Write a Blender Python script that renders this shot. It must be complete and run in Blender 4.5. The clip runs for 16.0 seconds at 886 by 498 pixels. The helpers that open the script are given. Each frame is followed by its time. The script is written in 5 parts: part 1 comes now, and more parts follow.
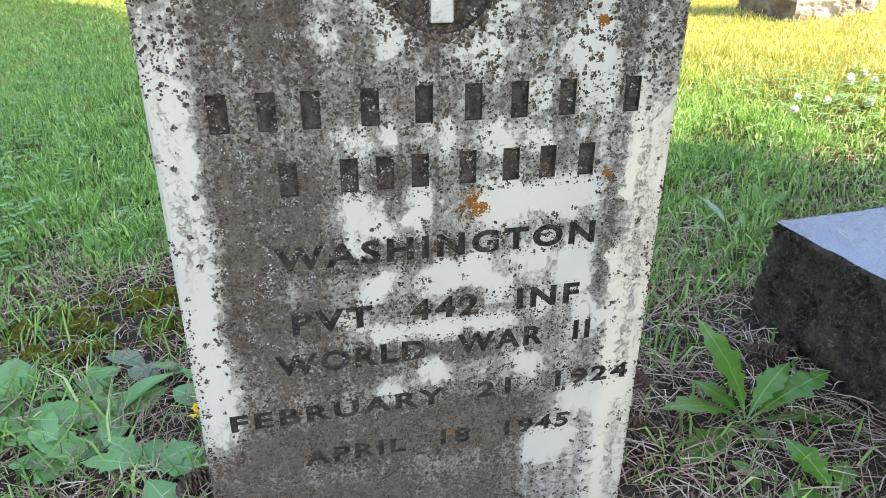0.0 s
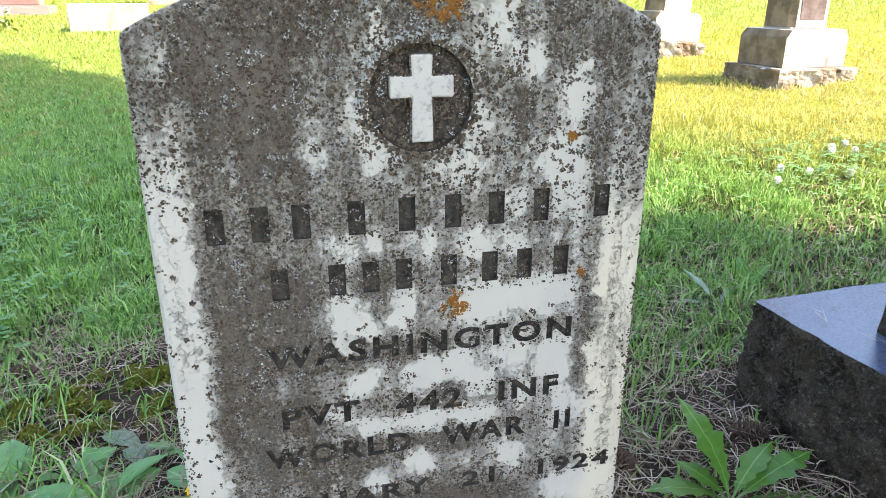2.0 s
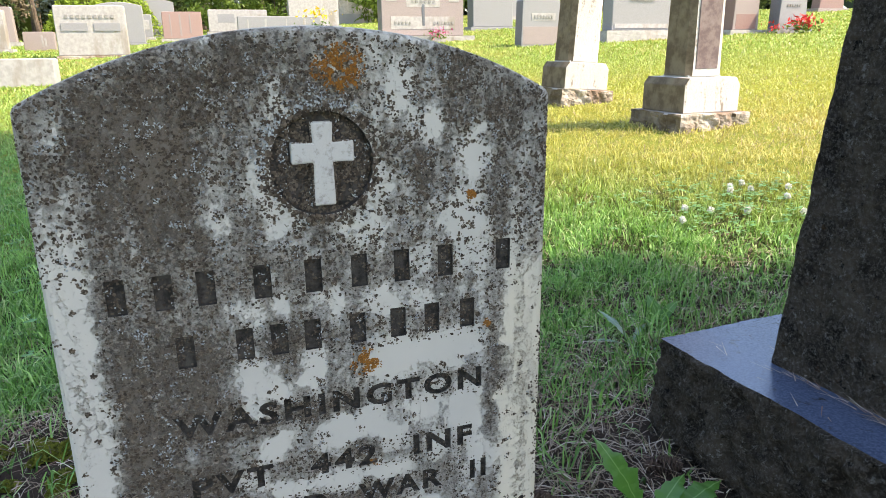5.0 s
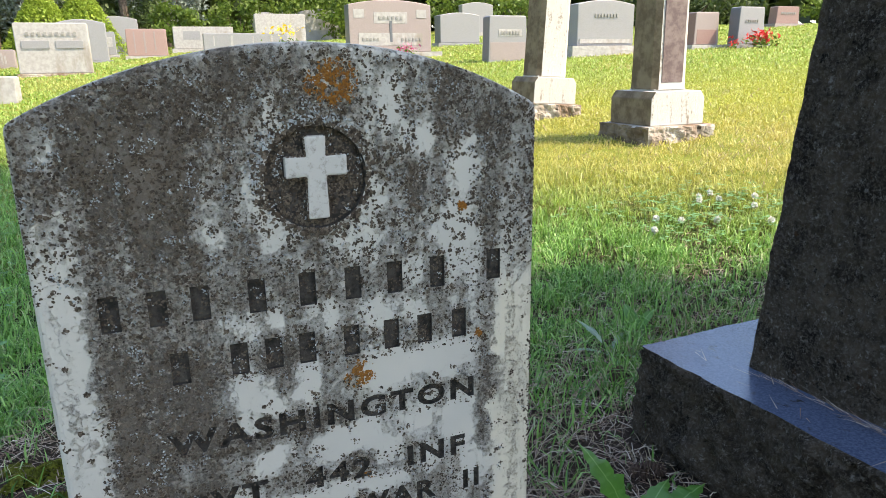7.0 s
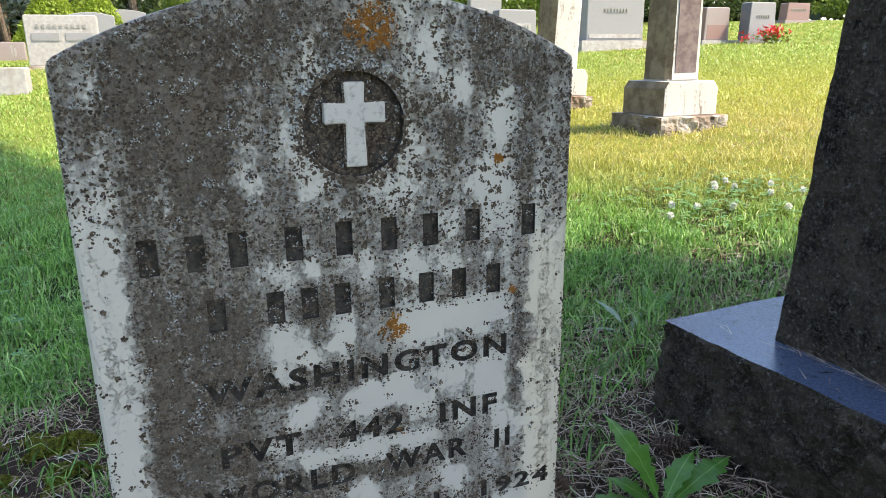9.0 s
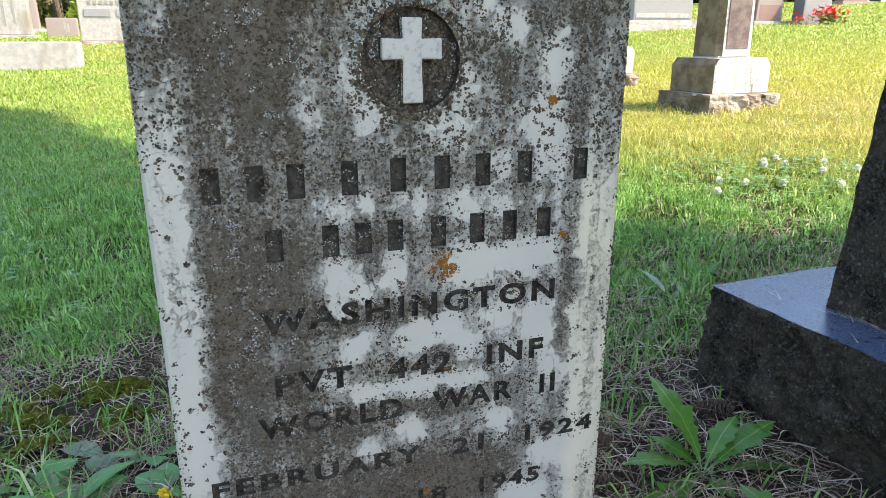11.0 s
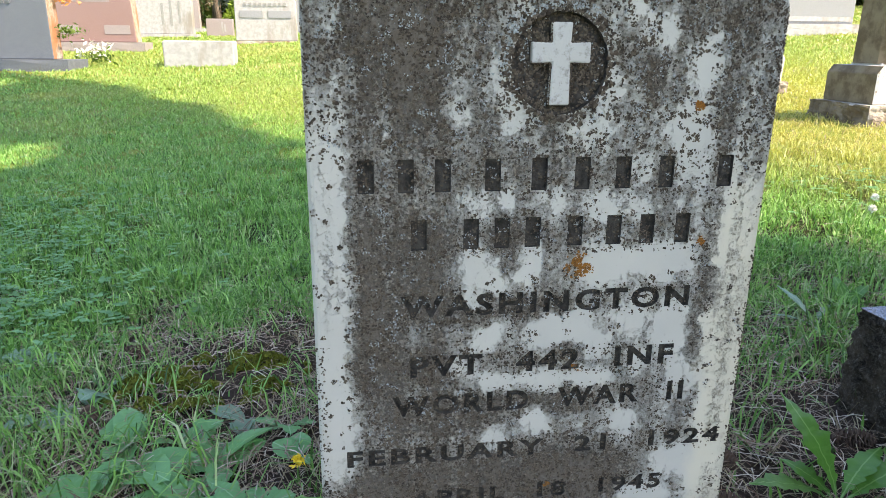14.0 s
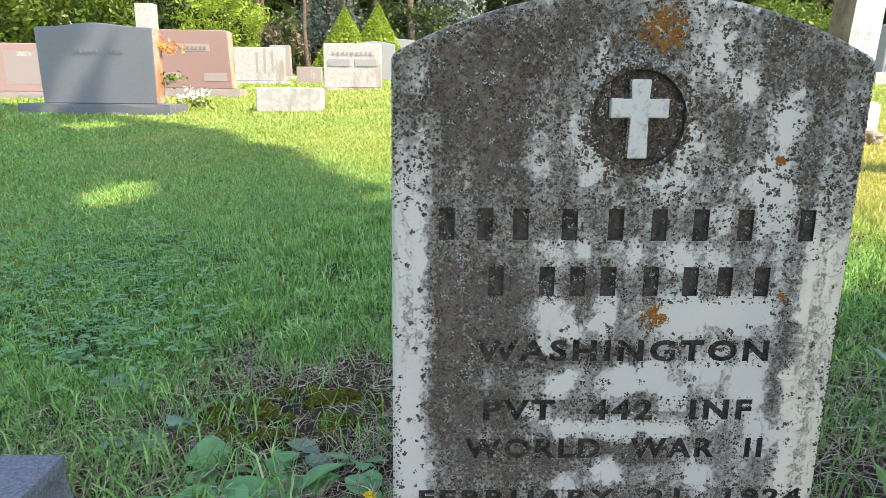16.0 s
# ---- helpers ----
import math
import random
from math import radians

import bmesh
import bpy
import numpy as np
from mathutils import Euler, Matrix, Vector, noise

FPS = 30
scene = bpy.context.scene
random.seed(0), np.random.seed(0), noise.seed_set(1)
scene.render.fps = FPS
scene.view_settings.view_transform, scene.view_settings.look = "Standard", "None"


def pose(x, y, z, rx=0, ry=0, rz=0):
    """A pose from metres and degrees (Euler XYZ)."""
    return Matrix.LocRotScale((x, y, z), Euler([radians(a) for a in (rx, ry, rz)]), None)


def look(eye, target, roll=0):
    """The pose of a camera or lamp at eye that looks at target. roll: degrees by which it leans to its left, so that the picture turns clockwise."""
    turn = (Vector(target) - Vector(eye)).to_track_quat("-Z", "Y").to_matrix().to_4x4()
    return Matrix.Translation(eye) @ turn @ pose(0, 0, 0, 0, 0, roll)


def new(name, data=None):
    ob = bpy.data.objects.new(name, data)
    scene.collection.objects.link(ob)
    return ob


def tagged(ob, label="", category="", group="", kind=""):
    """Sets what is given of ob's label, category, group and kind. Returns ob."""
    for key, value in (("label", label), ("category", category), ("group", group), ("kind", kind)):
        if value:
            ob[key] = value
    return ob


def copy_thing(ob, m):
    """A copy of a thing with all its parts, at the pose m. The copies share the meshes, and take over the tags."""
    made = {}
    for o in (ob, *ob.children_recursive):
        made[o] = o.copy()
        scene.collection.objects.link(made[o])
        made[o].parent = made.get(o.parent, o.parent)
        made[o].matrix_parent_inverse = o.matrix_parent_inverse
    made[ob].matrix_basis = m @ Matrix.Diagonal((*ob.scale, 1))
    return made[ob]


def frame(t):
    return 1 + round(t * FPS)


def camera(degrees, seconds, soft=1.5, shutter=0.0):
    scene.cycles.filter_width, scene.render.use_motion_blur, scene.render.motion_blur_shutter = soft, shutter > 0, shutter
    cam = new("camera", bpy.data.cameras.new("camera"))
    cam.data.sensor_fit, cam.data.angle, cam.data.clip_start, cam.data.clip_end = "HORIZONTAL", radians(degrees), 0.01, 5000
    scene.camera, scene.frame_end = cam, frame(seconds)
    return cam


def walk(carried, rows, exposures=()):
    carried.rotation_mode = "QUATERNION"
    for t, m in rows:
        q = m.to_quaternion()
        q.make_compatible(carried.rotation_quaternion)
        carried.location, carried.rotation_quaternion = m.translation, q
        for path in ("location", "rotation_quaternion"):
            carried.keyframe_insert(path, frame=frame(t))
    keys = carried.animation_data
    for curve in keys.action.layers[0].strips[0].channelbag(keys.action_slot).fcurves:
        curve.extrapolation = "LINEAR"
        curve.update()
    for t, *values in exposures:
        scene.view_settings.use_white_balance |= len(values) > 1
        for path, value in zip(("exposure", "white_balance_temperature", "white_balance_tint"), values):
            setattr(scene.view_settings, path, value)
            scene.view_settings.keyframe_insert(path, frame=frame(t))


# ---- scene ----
cam = camera(65.5, 16.0, soft=0.6)
PATH = [
    (0, (-0.106, -0.42, 0.479), (0.312, 1.349, -0.357), 0.1),
    (0.5, (-0.103, -0.427, 0.488), (0.318, 1.351, -0.325), 0.0),
    (1, (-0.105, -0.43, 0.499), (0.32, 1.36, -0.285), 0.0),
    (1.5, (-0.099, -0.436, 0.51), (0.331, 1.374, -0.226), -0.1),
    (2, (-0.098, -0.437, 0.518), (0.336, 1.391, -0.167), -0.2),
    (2.5, (-0.097, -0.435, 0.521), (0.344, 1.406, -0.124), -0.3),
    (3, (-0.097, -0.438, 0.525), (0.355, 1.41, -0.093), -0.3),
    (3.5, (-0.094, -0.442, 0.525), (0.386, 1.405, -0.074), -0.4),
    (4, (-0.09, -0.448, 0.529), (0.436, 1.39, -0.057), -0.6),
    (4.5, (-0.087, -0.451, 0.53), (0.498, 1.372, -0.046), -0.6),
    (5, (-0.085, -0.452, 0.53), (0.557, 1.358, -0.031), -0.7),
    (5.2, (-0.084, -0.451, 0.53), (0.578, 1.353, -0.026), -0.7),
    (7.5, (-0.11, -0.453, 0.529), (0.618, 1.336, 0.011), -1.0),
    (8, (-0.116, -0.449, 0.522), (0.611, 1.34, 0.001), -0.9),
    (8.5, (-0.117, -0.451, 0.51), (0.605, 1.34, -0.012), -0.8),
    (9, (-0.124, -0.448, 0.498), (0.586, 1.345, -0.032), -0.7),
    (9.5, (-0.13, -0.449, 0.49), (0.557, 1.349, -0.056), -0.6),
    (11.8, (-0.139, -0.459, 0.466), (0.414, 1.368, -0.129), -0.1),
    (12, (-0.138, -0.459, 0.467), (0.402, 1.371, -0.132), -0.1),
    (12.5, (-0.143, -0.461, 0.468), (0.357, 1.381, -0.13), -0.0),
    (13, (-0.145, -0.466, 0.469), (0.29, 1.392, -0.129), 0.1),
    (13.5, (-0.148, -0.473, 0.469), (0.21, 1.404, -0.119), 0.2),
    (14, (-0.155, -0.474, 0.471), (0.111, 1.423, -0.103), 0.4),
    (14.5, (-0.158, -0.484, 0.474), (0.025, 1.43, -0.076), 0.5),
    (15, (-0.16, -0.486, 0.475), (-0.043, 1.443, -0.038), 0.6),
    (15.5, (-0.159, -0.491, 0.477), (-0.08, 1.449, -0.003), 0.6),
    (16, (-0.159, -0.492, 0.477), (-0.106, 1.455, 0.024), 0.6),
]
LIGHTING = [(0, 2.58, 7500, 14), (2, 2.48, 7400, 14), (4.5, 1.98, 7150, 13), (7.5, 1.76, 7000, 11), (9, 1.74, 6950, 11), (12, 2.08, 7000, 11), (16, 2.02, 7050, 11)]
walk(cam, [(t, look(eye, target, roll)) for t, eye, target, roll in PATH], LIGHTING)

# ---------------------------------------------------------------- light
SUN_AZ, SUN_EL = math.radians(122), math.radians(52)
TO_SUN = Vector((math.sin(SUN_AZ) * math.cos(SUN_EL), math.cos(SUN_AZ) * math.cos(SUN_EL), math.sin(SUN_EL)))
world = bpy.data.worlds.new("sky")
scene.world = world
world.use_nodes = True
wn = world.node_tree
sky = wn.nodes.new("ShaderNodeTexSky")
sky.sky_type, sky.sun_disc, sky.sun_elevation, sky.sun_rotation = "NISHITA", False, SUN_EL, SUN_AZ
wn.links.new(sky.outputs[0], wn.nodes["Background"].inputs[0])
wn.nodes["Background"].inputs[1].default_value = 0.15
sun = new("sun", bpy.data.lights.new("sun", "SUN"))
sun.data.energy, sun.data.angle, sun.data.color = 3.1, radians(0.53), (1.0, 0.89, 0.71)
sun.matrix_world = look(TO_SUN * 30, (0, 0, 0))


# ---------------------------------------------------------------- material helpers
class Nodes:
    """Small wrapper to write node trees briefly."""

    def __init__(self, name):
        self.mat = bpy.data.materials.new(name)
        self.mat.use_nodes = True
        self.tree = self.mat.node_tree
        self.out = self.tree.nodes["Material Output"]
        self.bsdf = self.tree.nodes["Principled BSDF"]
        self.coord = self.tree.nodes.new("ShaderNodeTexCoord").outputs["Object"]

    def put(self, socket, value):
        if isinstance(value, bpy.types.NodeSocket):
            self.tree.links.new(value, socket)
        elif value is not None:
            if isinstance(value, tuple) and len(value) == 3 and socket.type == "RGBA":
                value = (*value, 1)
            socket.default_value = value

    def math(self, op, a, b=None, c=None, clamp=False):
        n = self.tree.nodes.new("ShaderNodeMath")
        n.operation, n.use_clamp = op, clamp
        for s, v in zip(n.inputs, (a, b, c)):
            self.put(s, v)
        return n.outputs[0]

    def noise(self, scale, detail=4, rough=0.55, vec=None, dist=0.0):
        n = self.tree.nodes.new("ShaderNodeTexNoise")
        n.inputs["Scale"].default_value, n.inputs["Detail"].default_value = scale, detail
        n.inputs["Roughness"].default_value, n.inputs["Distortion"].default_value = rough, dist
        self.put(n.inputs["Vector"], self.coord if vec is None else vec)
        return n.outputs["Fac"]

    def voronoi(self, scale, out="Distance", vec=None, rand=1.0):
        n = self.tree.nodes.new("ShaderNodeTexVoronoi")
        n.inputs["Scale"].default_value, n.inputs["Randomness"].default_value = scale, rand
        self.put(n.inputs["Vector"], self.coord if vec is None else vec)
        return n.outputs[out]

    def mapping(self, scale=(1, 1, 1), loc=(0, 0, 0), vec=None):
        n = self.tree.nodes.new("ShaderNodeMapping")
        n.inputs["Scale"].default_value, n.inputs["Location"].default_value = scale, loc
        self.put(n.inputs["Vector"], self.coord if vec is None else vec)
        return n.outputs[0]

    def ramp(self, fac, lo, hi, a=0.0, b=1.0):
        n = self.tree.nodes.new("ShaderNodeMapRange")
        n.interpolation_type = "SMOOTHSTEP"
        for s, v in zip(n.inputs, (fac, lo, hi, a, b)):
            self.put(s, v)
        return n.outputs[0]

    def mix(self, fac, a, b, blend="MIX"):
        n = self.tree.nodes.new("ShaderNodeMix")
        n.data_type, n.blend_type = "RGBA", blend
        self.put(n.inputs[0], fac)
        self.put(n.inputs[6], a)
        self.put(n.inputs[7], b)
        return n.outputs[2]

    def island(self):
        return self.tree.nodes.new("ShaderNodeNewGeometry").outputs["Random Per Island"]

    def obrand(self):
        return self.tree.nodes.new("ShaderNodeObjectInfo").outputs["Random"]

    def xyz(self, vec=None):
        n = self.tree.nodes.new("ShaderNodeSeparateXYZ")
        self.put(n.inputs[0], self.coord if vec is None else vec)
        return n.outputs

    def bump(self, height, strength=0.4, dist=0.002):
        n = self.tree.nodes.new("ShaderNodeBump")
        n.inputs["Strength"].default_value, n.inputs["Distance"].default_value = strength, dist
        self.put(n.inputs["Height"], height)
        self.put(self.bsdf.inputs["Normal"], n.outputs[0])

    def done(self, colour=None, rough=None, metal=None, spec=None):
        self.put(self.bsdf.inputs["Base Color"], colour)
        self.put(self.bsdf.inputs["Roughness"], rough)
        self.put(self.bsdf.inputs["Metallic"], metal)
        self.put(self.bsdf.inputs["Specular IOR Level"], spec)
        return self.mat

    def leafy(self, colour, share=0.35):
        """Mixes light that passes through thin leaves into the surface."""
        tr = self.tree.nodes.new("ShaderNodeBsdfTranslucent")
        self.put(tr.inputs[0], colour)
        mx = self.tree.nodes.new("ShaderNodeMixShader")
        mx.inputs[0].default_value = share
        self.tree.links.new(self.bsdf.outputs[0], mx.inputs[1])
        self.tree.links.new(tr.outputs[0], mx.inputs[2])
        self.tree.links.new(mx.outputs[0], self.out.inputs[0])


# stains on the marble, each an uneven ellipse: (x, z, half width, half height)
CLEAN_LOW = [
    (-0.061, 0.313, 0.017, 0.018), (-0.026, 0.314, 0.012, 0.019), (0.041, 0.312, 0.024, 0.021), (0.082, 0.315, 0.025, 0.016),
    (-0.045, 0.297, 0.008, 0.008), (-0.067, 0.285, 0.009, 0.010), (-0.052, 0.257, 0.013, 0.012), (-0.050, 0.219, 0.017, 0.012),
    (-0.008, 0.258, 0.015, 0.018), (0.018, 0.265, 0.011, 0.013), (0.060, 0.270, 0.014, 0.020), (0.094, 0.257, 0.016, 0.026),
    (0.107, 0.212, 0.014, 0.018), (-0.073, 0.231, 0.010, 0.009), (-0.010, 0.218, 0.021, 0.009), (0.030, 0.218, 0.020, 0.009),
    (-0.013, 0.182, 0.012, 0.014), (0.061, 0.175, 0.013, 0.019), (-0.047, 0.169, 0.012, 0.011), (0.116, 0.137, 0.026, 0.017),
    (0.080, 0.098, 0.022, 0.022), (0.030, 0.245, 0.014, 0.012), (0.070, 0.232, 0.012, 0.014),
]
CLEAN_HIGH = [
    (-0.078, 0.426, 0.008, 0.013), (-0.082, 0.462, 0.004, 0.024), (0.022, 0.411, 0.020, 0.016), (-0.038, 0.422, 0.011, 0.017),
    (-0.063, 0.357, 0.011, 0.014), (-0.038, 0.364, 0.009, 0.011), (-0.007, 0.359, 0.011, 0.016), (-0.053, 0.382, 0.007, 0.008),
    (-0.019, 0.383, 0.005, 0.008), (0.013, 0.383, 0.007, 0.009), (0.059, 0.385, 0.010, 0.014), (0.090, 0.414, 0.022, 0.018),
    (0.096, 0.385, 0.014, 0.014), (0.028, 0.355, 0.013, 0.014), (-0.050, 0.450, 0.011, 0.018), (-0.032, 0.508, 0.005, 0.020),
    (0.032, 0.441, 0.014, 0.014), (0.045, 0.502, 0.010, 0.020), (0.102, 0.460, 0.015, 0.022), (0.066, 0.480, 0.011, 0.014),
    (-0.158, 0.449, 0.011, 0.014), (-0.166, 0.483, 0.008, 0.014), (0.062, 0.352, 0.012, 0.010),
]
FOUL = [
    (-0.042, 0.328, 0.011, 0.028), (-0.063, 0.272, 0.022, 0.008), (-0.016, 0.279, 0.030, 0.009), (-0.123, 0.309, 0.040, 0.046),
    (-0.140, 0.245, 0.022, 0.042), (-0.050, 0.128, 0.105, 0.024), (0.024, 0.128, 0.052, 0.026), (-0.084, 0.190, 0.050, 0.018),
    (0.012, 0.243, 0.017, 0.007), (0.115, 0.273, 0.008, 0.045), (-0.100, 0.234, 0.020, 0.018), (0.009, 0.196, 0.027, 0.012),
    (-0.138, 0.468, 0.032, 0.040), (-0.099, 0.492, 0.034, 0.036), (-0.047, 0.521, 0.032, 0.018), (0.090, 0.522, 0.022, 0.014),
    (0.124, 0.487, 0.020, 0.026), (0.089, 0.496, 0.012, 0.024), (-0.004, 0.503, 0.026, 0.010), (-0.016, 0.416, 0.008, 0.014),
    (-0.102, 0.445, 0.020, 0.040), (0.060, 0.451, 0.010, 0.020), (0.116, 0.435, 0.011, 0.034), (-0.105, 0.040, 0.160, 0.045),
]
LINE_ROWS = [(-0.005, 0.382, 0.150, 0.013), (0.000, 0.339, 0.122, 0.013), (-0.005, 0.284, 0.118, 0.011),
             (-0.008, 0.235, 0.108, 0.011), (-0.008, 0.202, 0.118, 0.011), (-0.010, 0.158, 0.150, 0.010)]
STAINS = [(CLEAN_LOW, -0.42), (CLEAN_HIGH, -0.34), (FOUL, 0.31), (LINE_ROWS, 0.11)]


def smooth(v, lo, hi):
    k = min(1.0, max(0.0, (v - lo) / (hi - lo)))
    return k * k * (3 - 2 * k)


def crust_amount(x, z):
    """How thickly crust grows at a spot of the face, about 0 to 1."""
    d = 0.50 - 0.14 * smooth(x, -0.15, 0.02)
    d -= 0.46 * (1 - smooth(x, -0.166, -0.152)) * (1 - smooth(z, 0.40, 0.46)) * smooth(z, 0.10, 0.15)
    d -= 0.26 * smooth(x, 0.112, 0.132) * (1 - smooth(z, 0.34, 0.42))
    d += 0.16 * (1 - smooth(z, 0.11, 0.17)) * (1 - smooth(x, 0.03, 0.08))
    d -= 0.04 * smooth(x, -0.07, -0.02) * smooth(z, 0.39, 0.42)
    for rows, a in STAINS:
        for cx, cz, rx, rz in rows:
            r = math.hypot((x - cx) / rx, (z - cz) / rz)
            d += a * (1 - smooth(r, 0.45, 1.45))
    return d


def marble_stained():
    n = Nodes("weathered_marble")
    x, y, z = n.xyz()
    wob = n.math("MULTIPLY", n.math("SUBTRACT", n.noise(70, 5, 0.65), 0.5), 0.020)
    wob2 = n.math("MULTIPLY", n.math("SUBTRACT", n.noise(60, 5, 0.65, n.mapping(loc=(3, 1, 2))), 0.5), 0.028)
    wide = n.math("MULTIPLY", n.math("SUBTRACT", n.noise(22, 3, 0.6, n.mapping(loc=(6, 2, 9))), 0.5), 0.034)
    x, z = n.math("ADD", n.math("ADD", x, wob), wide), n.math("ADD", z, wob2)
    flat = n.tree.nodes.new("ShaderNodeCombineXYZ")
    n.put(flat.inputs[0], x)
    n.put(flat.inputs[2], z)
    d = n.ramp(x, -0.15, 0.02, 0.50, 0.36)
    left = n.math("MULTIPLY", n.ramp(x, -0.166, -0.152, 1, 0), n.math("MULTIPLY", n.ramp(z, 0.40, 0.46, 1, 0), n.ramp(z, 0.10, 0.15)))
    right = n.math("MULTIPLY", n.ramp(x, 0.112, 0.132), n.ramp(z, 0.34, 0.42, 1, 0))
    foot = n.math("MULTIPLY", n.ramp(z, 0.11, 0.17, 1, 0), n.ramp(x, 0.03, 0.08, 1, 0))
    brow = n.math("MULTIPLY", n.ramp(x, -0.07, -0.02), n.ramp(z, 0.39, 0.42))
    for f, a in ((left, -0.46), (right, -0.26), (foot, 0.16), (brow, -0.04)):
        d = n.math("MULTIPLY_ADD", f, a, d)
    for rows, a in STAINS:
        for cx, cz, rx, rz in rows:
            m = n.tree.nodes.new("ShaderNodeVectorMath")
            m.operation = "MULTIPLY_ADD"
            n.put(m.inputs[0], flat.outputs[0])
            m.inputs[1].default_value = (1 / rx, 0, 1 / rz)
            m.inputs[2].default_value = (-cx / rx, 0, -cz / rz)
            q = n.tree.nodes.new("ShaderNodeVectorMath")
            q.operation = "LENGTH"
            n.put(q.inputs[0], m.outputs[0])
            d = n.math("ADD", n.ramp(q.outputs["Value"], 0.45, 1.45, a, 0.0), d)
    # behind the front edge crust is thinned, painting sky light onto the upper edge
    d = n.math("MULTIPLY_ADD", n.ramp(y, 0.002, 0.006), -0.5, d)
    streak = n.noise(1, 5, 0.6, n.mapping((60, 60, 6)))
    d = n.math("ADD", d, n.math("MULTIPLY", n.math("SUBTRACT", streak, 0.5), 1.15))
    fine = n.noise(520, 5, 0.75)
    mid = n.noise(150, 5, 0.7)
    film = n.math("ADD", d, n.math("ADD", n.math("MULTIPLY", n.math("SUBTRACT", mid, 0.5), 2.0), n.math("MULTIPLY", n.math("SUBTRACT", fine, 0.5), 1.7)))
    film = n.math("MULTIPLY", n.ramp(film, 0.12, 0.86), n.ramp(d, -0.05, 0.22))
    specks = n.ramp(n.math("ADD", n.math("MULTIPLY", d, 0.26), n.noise(330, 6, 0.75, n.mapping(loc=(5, 5, 5)))), 0.62, 0.72)
    tone = n.mix(n.noise(14, 5, 0.6), (0.49, 0.46, 0.395), (0.37, 0.355, 0.32))
    tone = n.mix(n.math("MULTIPLY", right, 0.6), tone, (0.60, 0.53, 0.39))
    grey = n.mix(n.noise(40, 5, 0.7), (0.128, 0.092, 0.062), (0.27, 0.218, 0.162))
    grey = n.mix(n.ramp(n.noise(230, 4, 0.7, n.mapping(loc=(2, 8, 4))), 0.47, 0.62, 0, 0.62), grey, (0.40, 0.36, 0.305))
    grey = n.mix(n.ramp(n.noise(300, 4, 0.7, n.mapping(loc=(7, 3, 1))), 0.56, 0.64, 0, 0.7), grey, (0.045, 0.034, 0.025))
    col = n.mix(n.math("MULTIPLY", film, 0.86), tone, grey)
    col = n.mix(n.math("MULTIPLY", specks, 0.70), col, (0.05, 0.04, 0.03))
    h = n.math("ADD", n.math("MULTIPLY", specks, 0.9), n.math("ADD", n.math("MULTIPLY", film, 0.7), n.math("MULTIPLY", n.math("MULTIPLY", n.noise(500, 4, 0.7), film), 0.6)))
    n.bump(h, 1.0, 0.0014)
    return n.done(col, n.ramp(film, 0, 1, 0.5, 0.9), spec=0.35)


def speckled(name, a, b, scale=60, rough=0.75, stain=None, amount=0.5, bump=0.3, spec=0.4, bscale=140, bdist=0.002):
    n = Nodes(name)
    g = n.noise(scale, 6, 0.65)
    col = n.mix(n.ramp(g, 0.35, 0.65), a, b)
    if stain:
        big = n.noise(1, 5, 0.62, n.mapping((scale * 0.16, scale * 0.16, scale * 0.05)))
        col = n.mix(n.ramp(big, 0.62 - amount * 0.3, 0.75 - amount * 0.2, 0, 0.9), col, stain)
    n.bump(n.noise(bscale, 5, 0.65), bump, bdist)
    return n.done(col, rough, spec=spec)


def island_mat(name, cols, rough=0.6, leaf=0.0, spec=0.3):
    """Colours that vary from piece to piece."""
    n = Nodes(name)
    r = n.tree.nodes.new("ShaderNodeValToRGB")
    n.put(r.inputs[0], n.island())
    e = r.color_ramp.elements
    e[0].color, e[1].color = (*cols[0], 1), (*cols[-1], 1)
    for i, c in enumerate(cols[1:-1]):
        k = e.new((i + 1) / (len(cols) - 1))
        k.color = (*c, 1)
    col = n.mix(n.noise(9, 3), r.outputs[0], n.mix(0.5, r.outputs[0], cols[0]))
    n.done(col, rough, spec=spec)
    if leaf:
        n.leafy(col, leaf)
    return n.mat


def ground_mat():
    n = Nodes("lawn_soil")
    x, y, _ = n.xyz()
    soil = n.mix(n.noise(55, 6, 0.7), (0.018, 0.012, 0.009), (0.085, 0.058, 0.043))
    turf = n.mix(n.noise(30, 5, 0.6), (0.12, 0.15, 0.022), (0.22, 0.24, 0.045))
    turf = n.mix(n.ramp(n.noise(0.9, 4, 0.6), 0.5, 0.68, 0, 0.75), turf, (0.26, 0.23, 0.08))
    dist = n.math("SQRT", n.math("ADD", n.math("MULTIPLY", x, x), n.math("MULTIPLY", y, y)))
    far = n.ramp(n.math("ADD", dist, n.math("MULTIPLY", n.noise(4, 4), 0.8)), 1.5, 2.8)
    # ground below the nearer grass, darkened to paint shade between the blades
    gap_shade = n.mix(n.noise(40, 5), (0.012, 0.016, 0.006), (0.035, 0.04, 0.014))
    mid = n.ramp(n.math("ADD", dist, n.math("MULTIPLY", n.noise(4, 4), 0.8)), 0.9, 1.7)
    col = n.mix(far, n.mix(mid, soil, gap_shade), turf)
    n.bump(n.noise(90, 6, 0.7), 0.8, 0.01)
    return n.done(col, 0.95, spec=0.1)


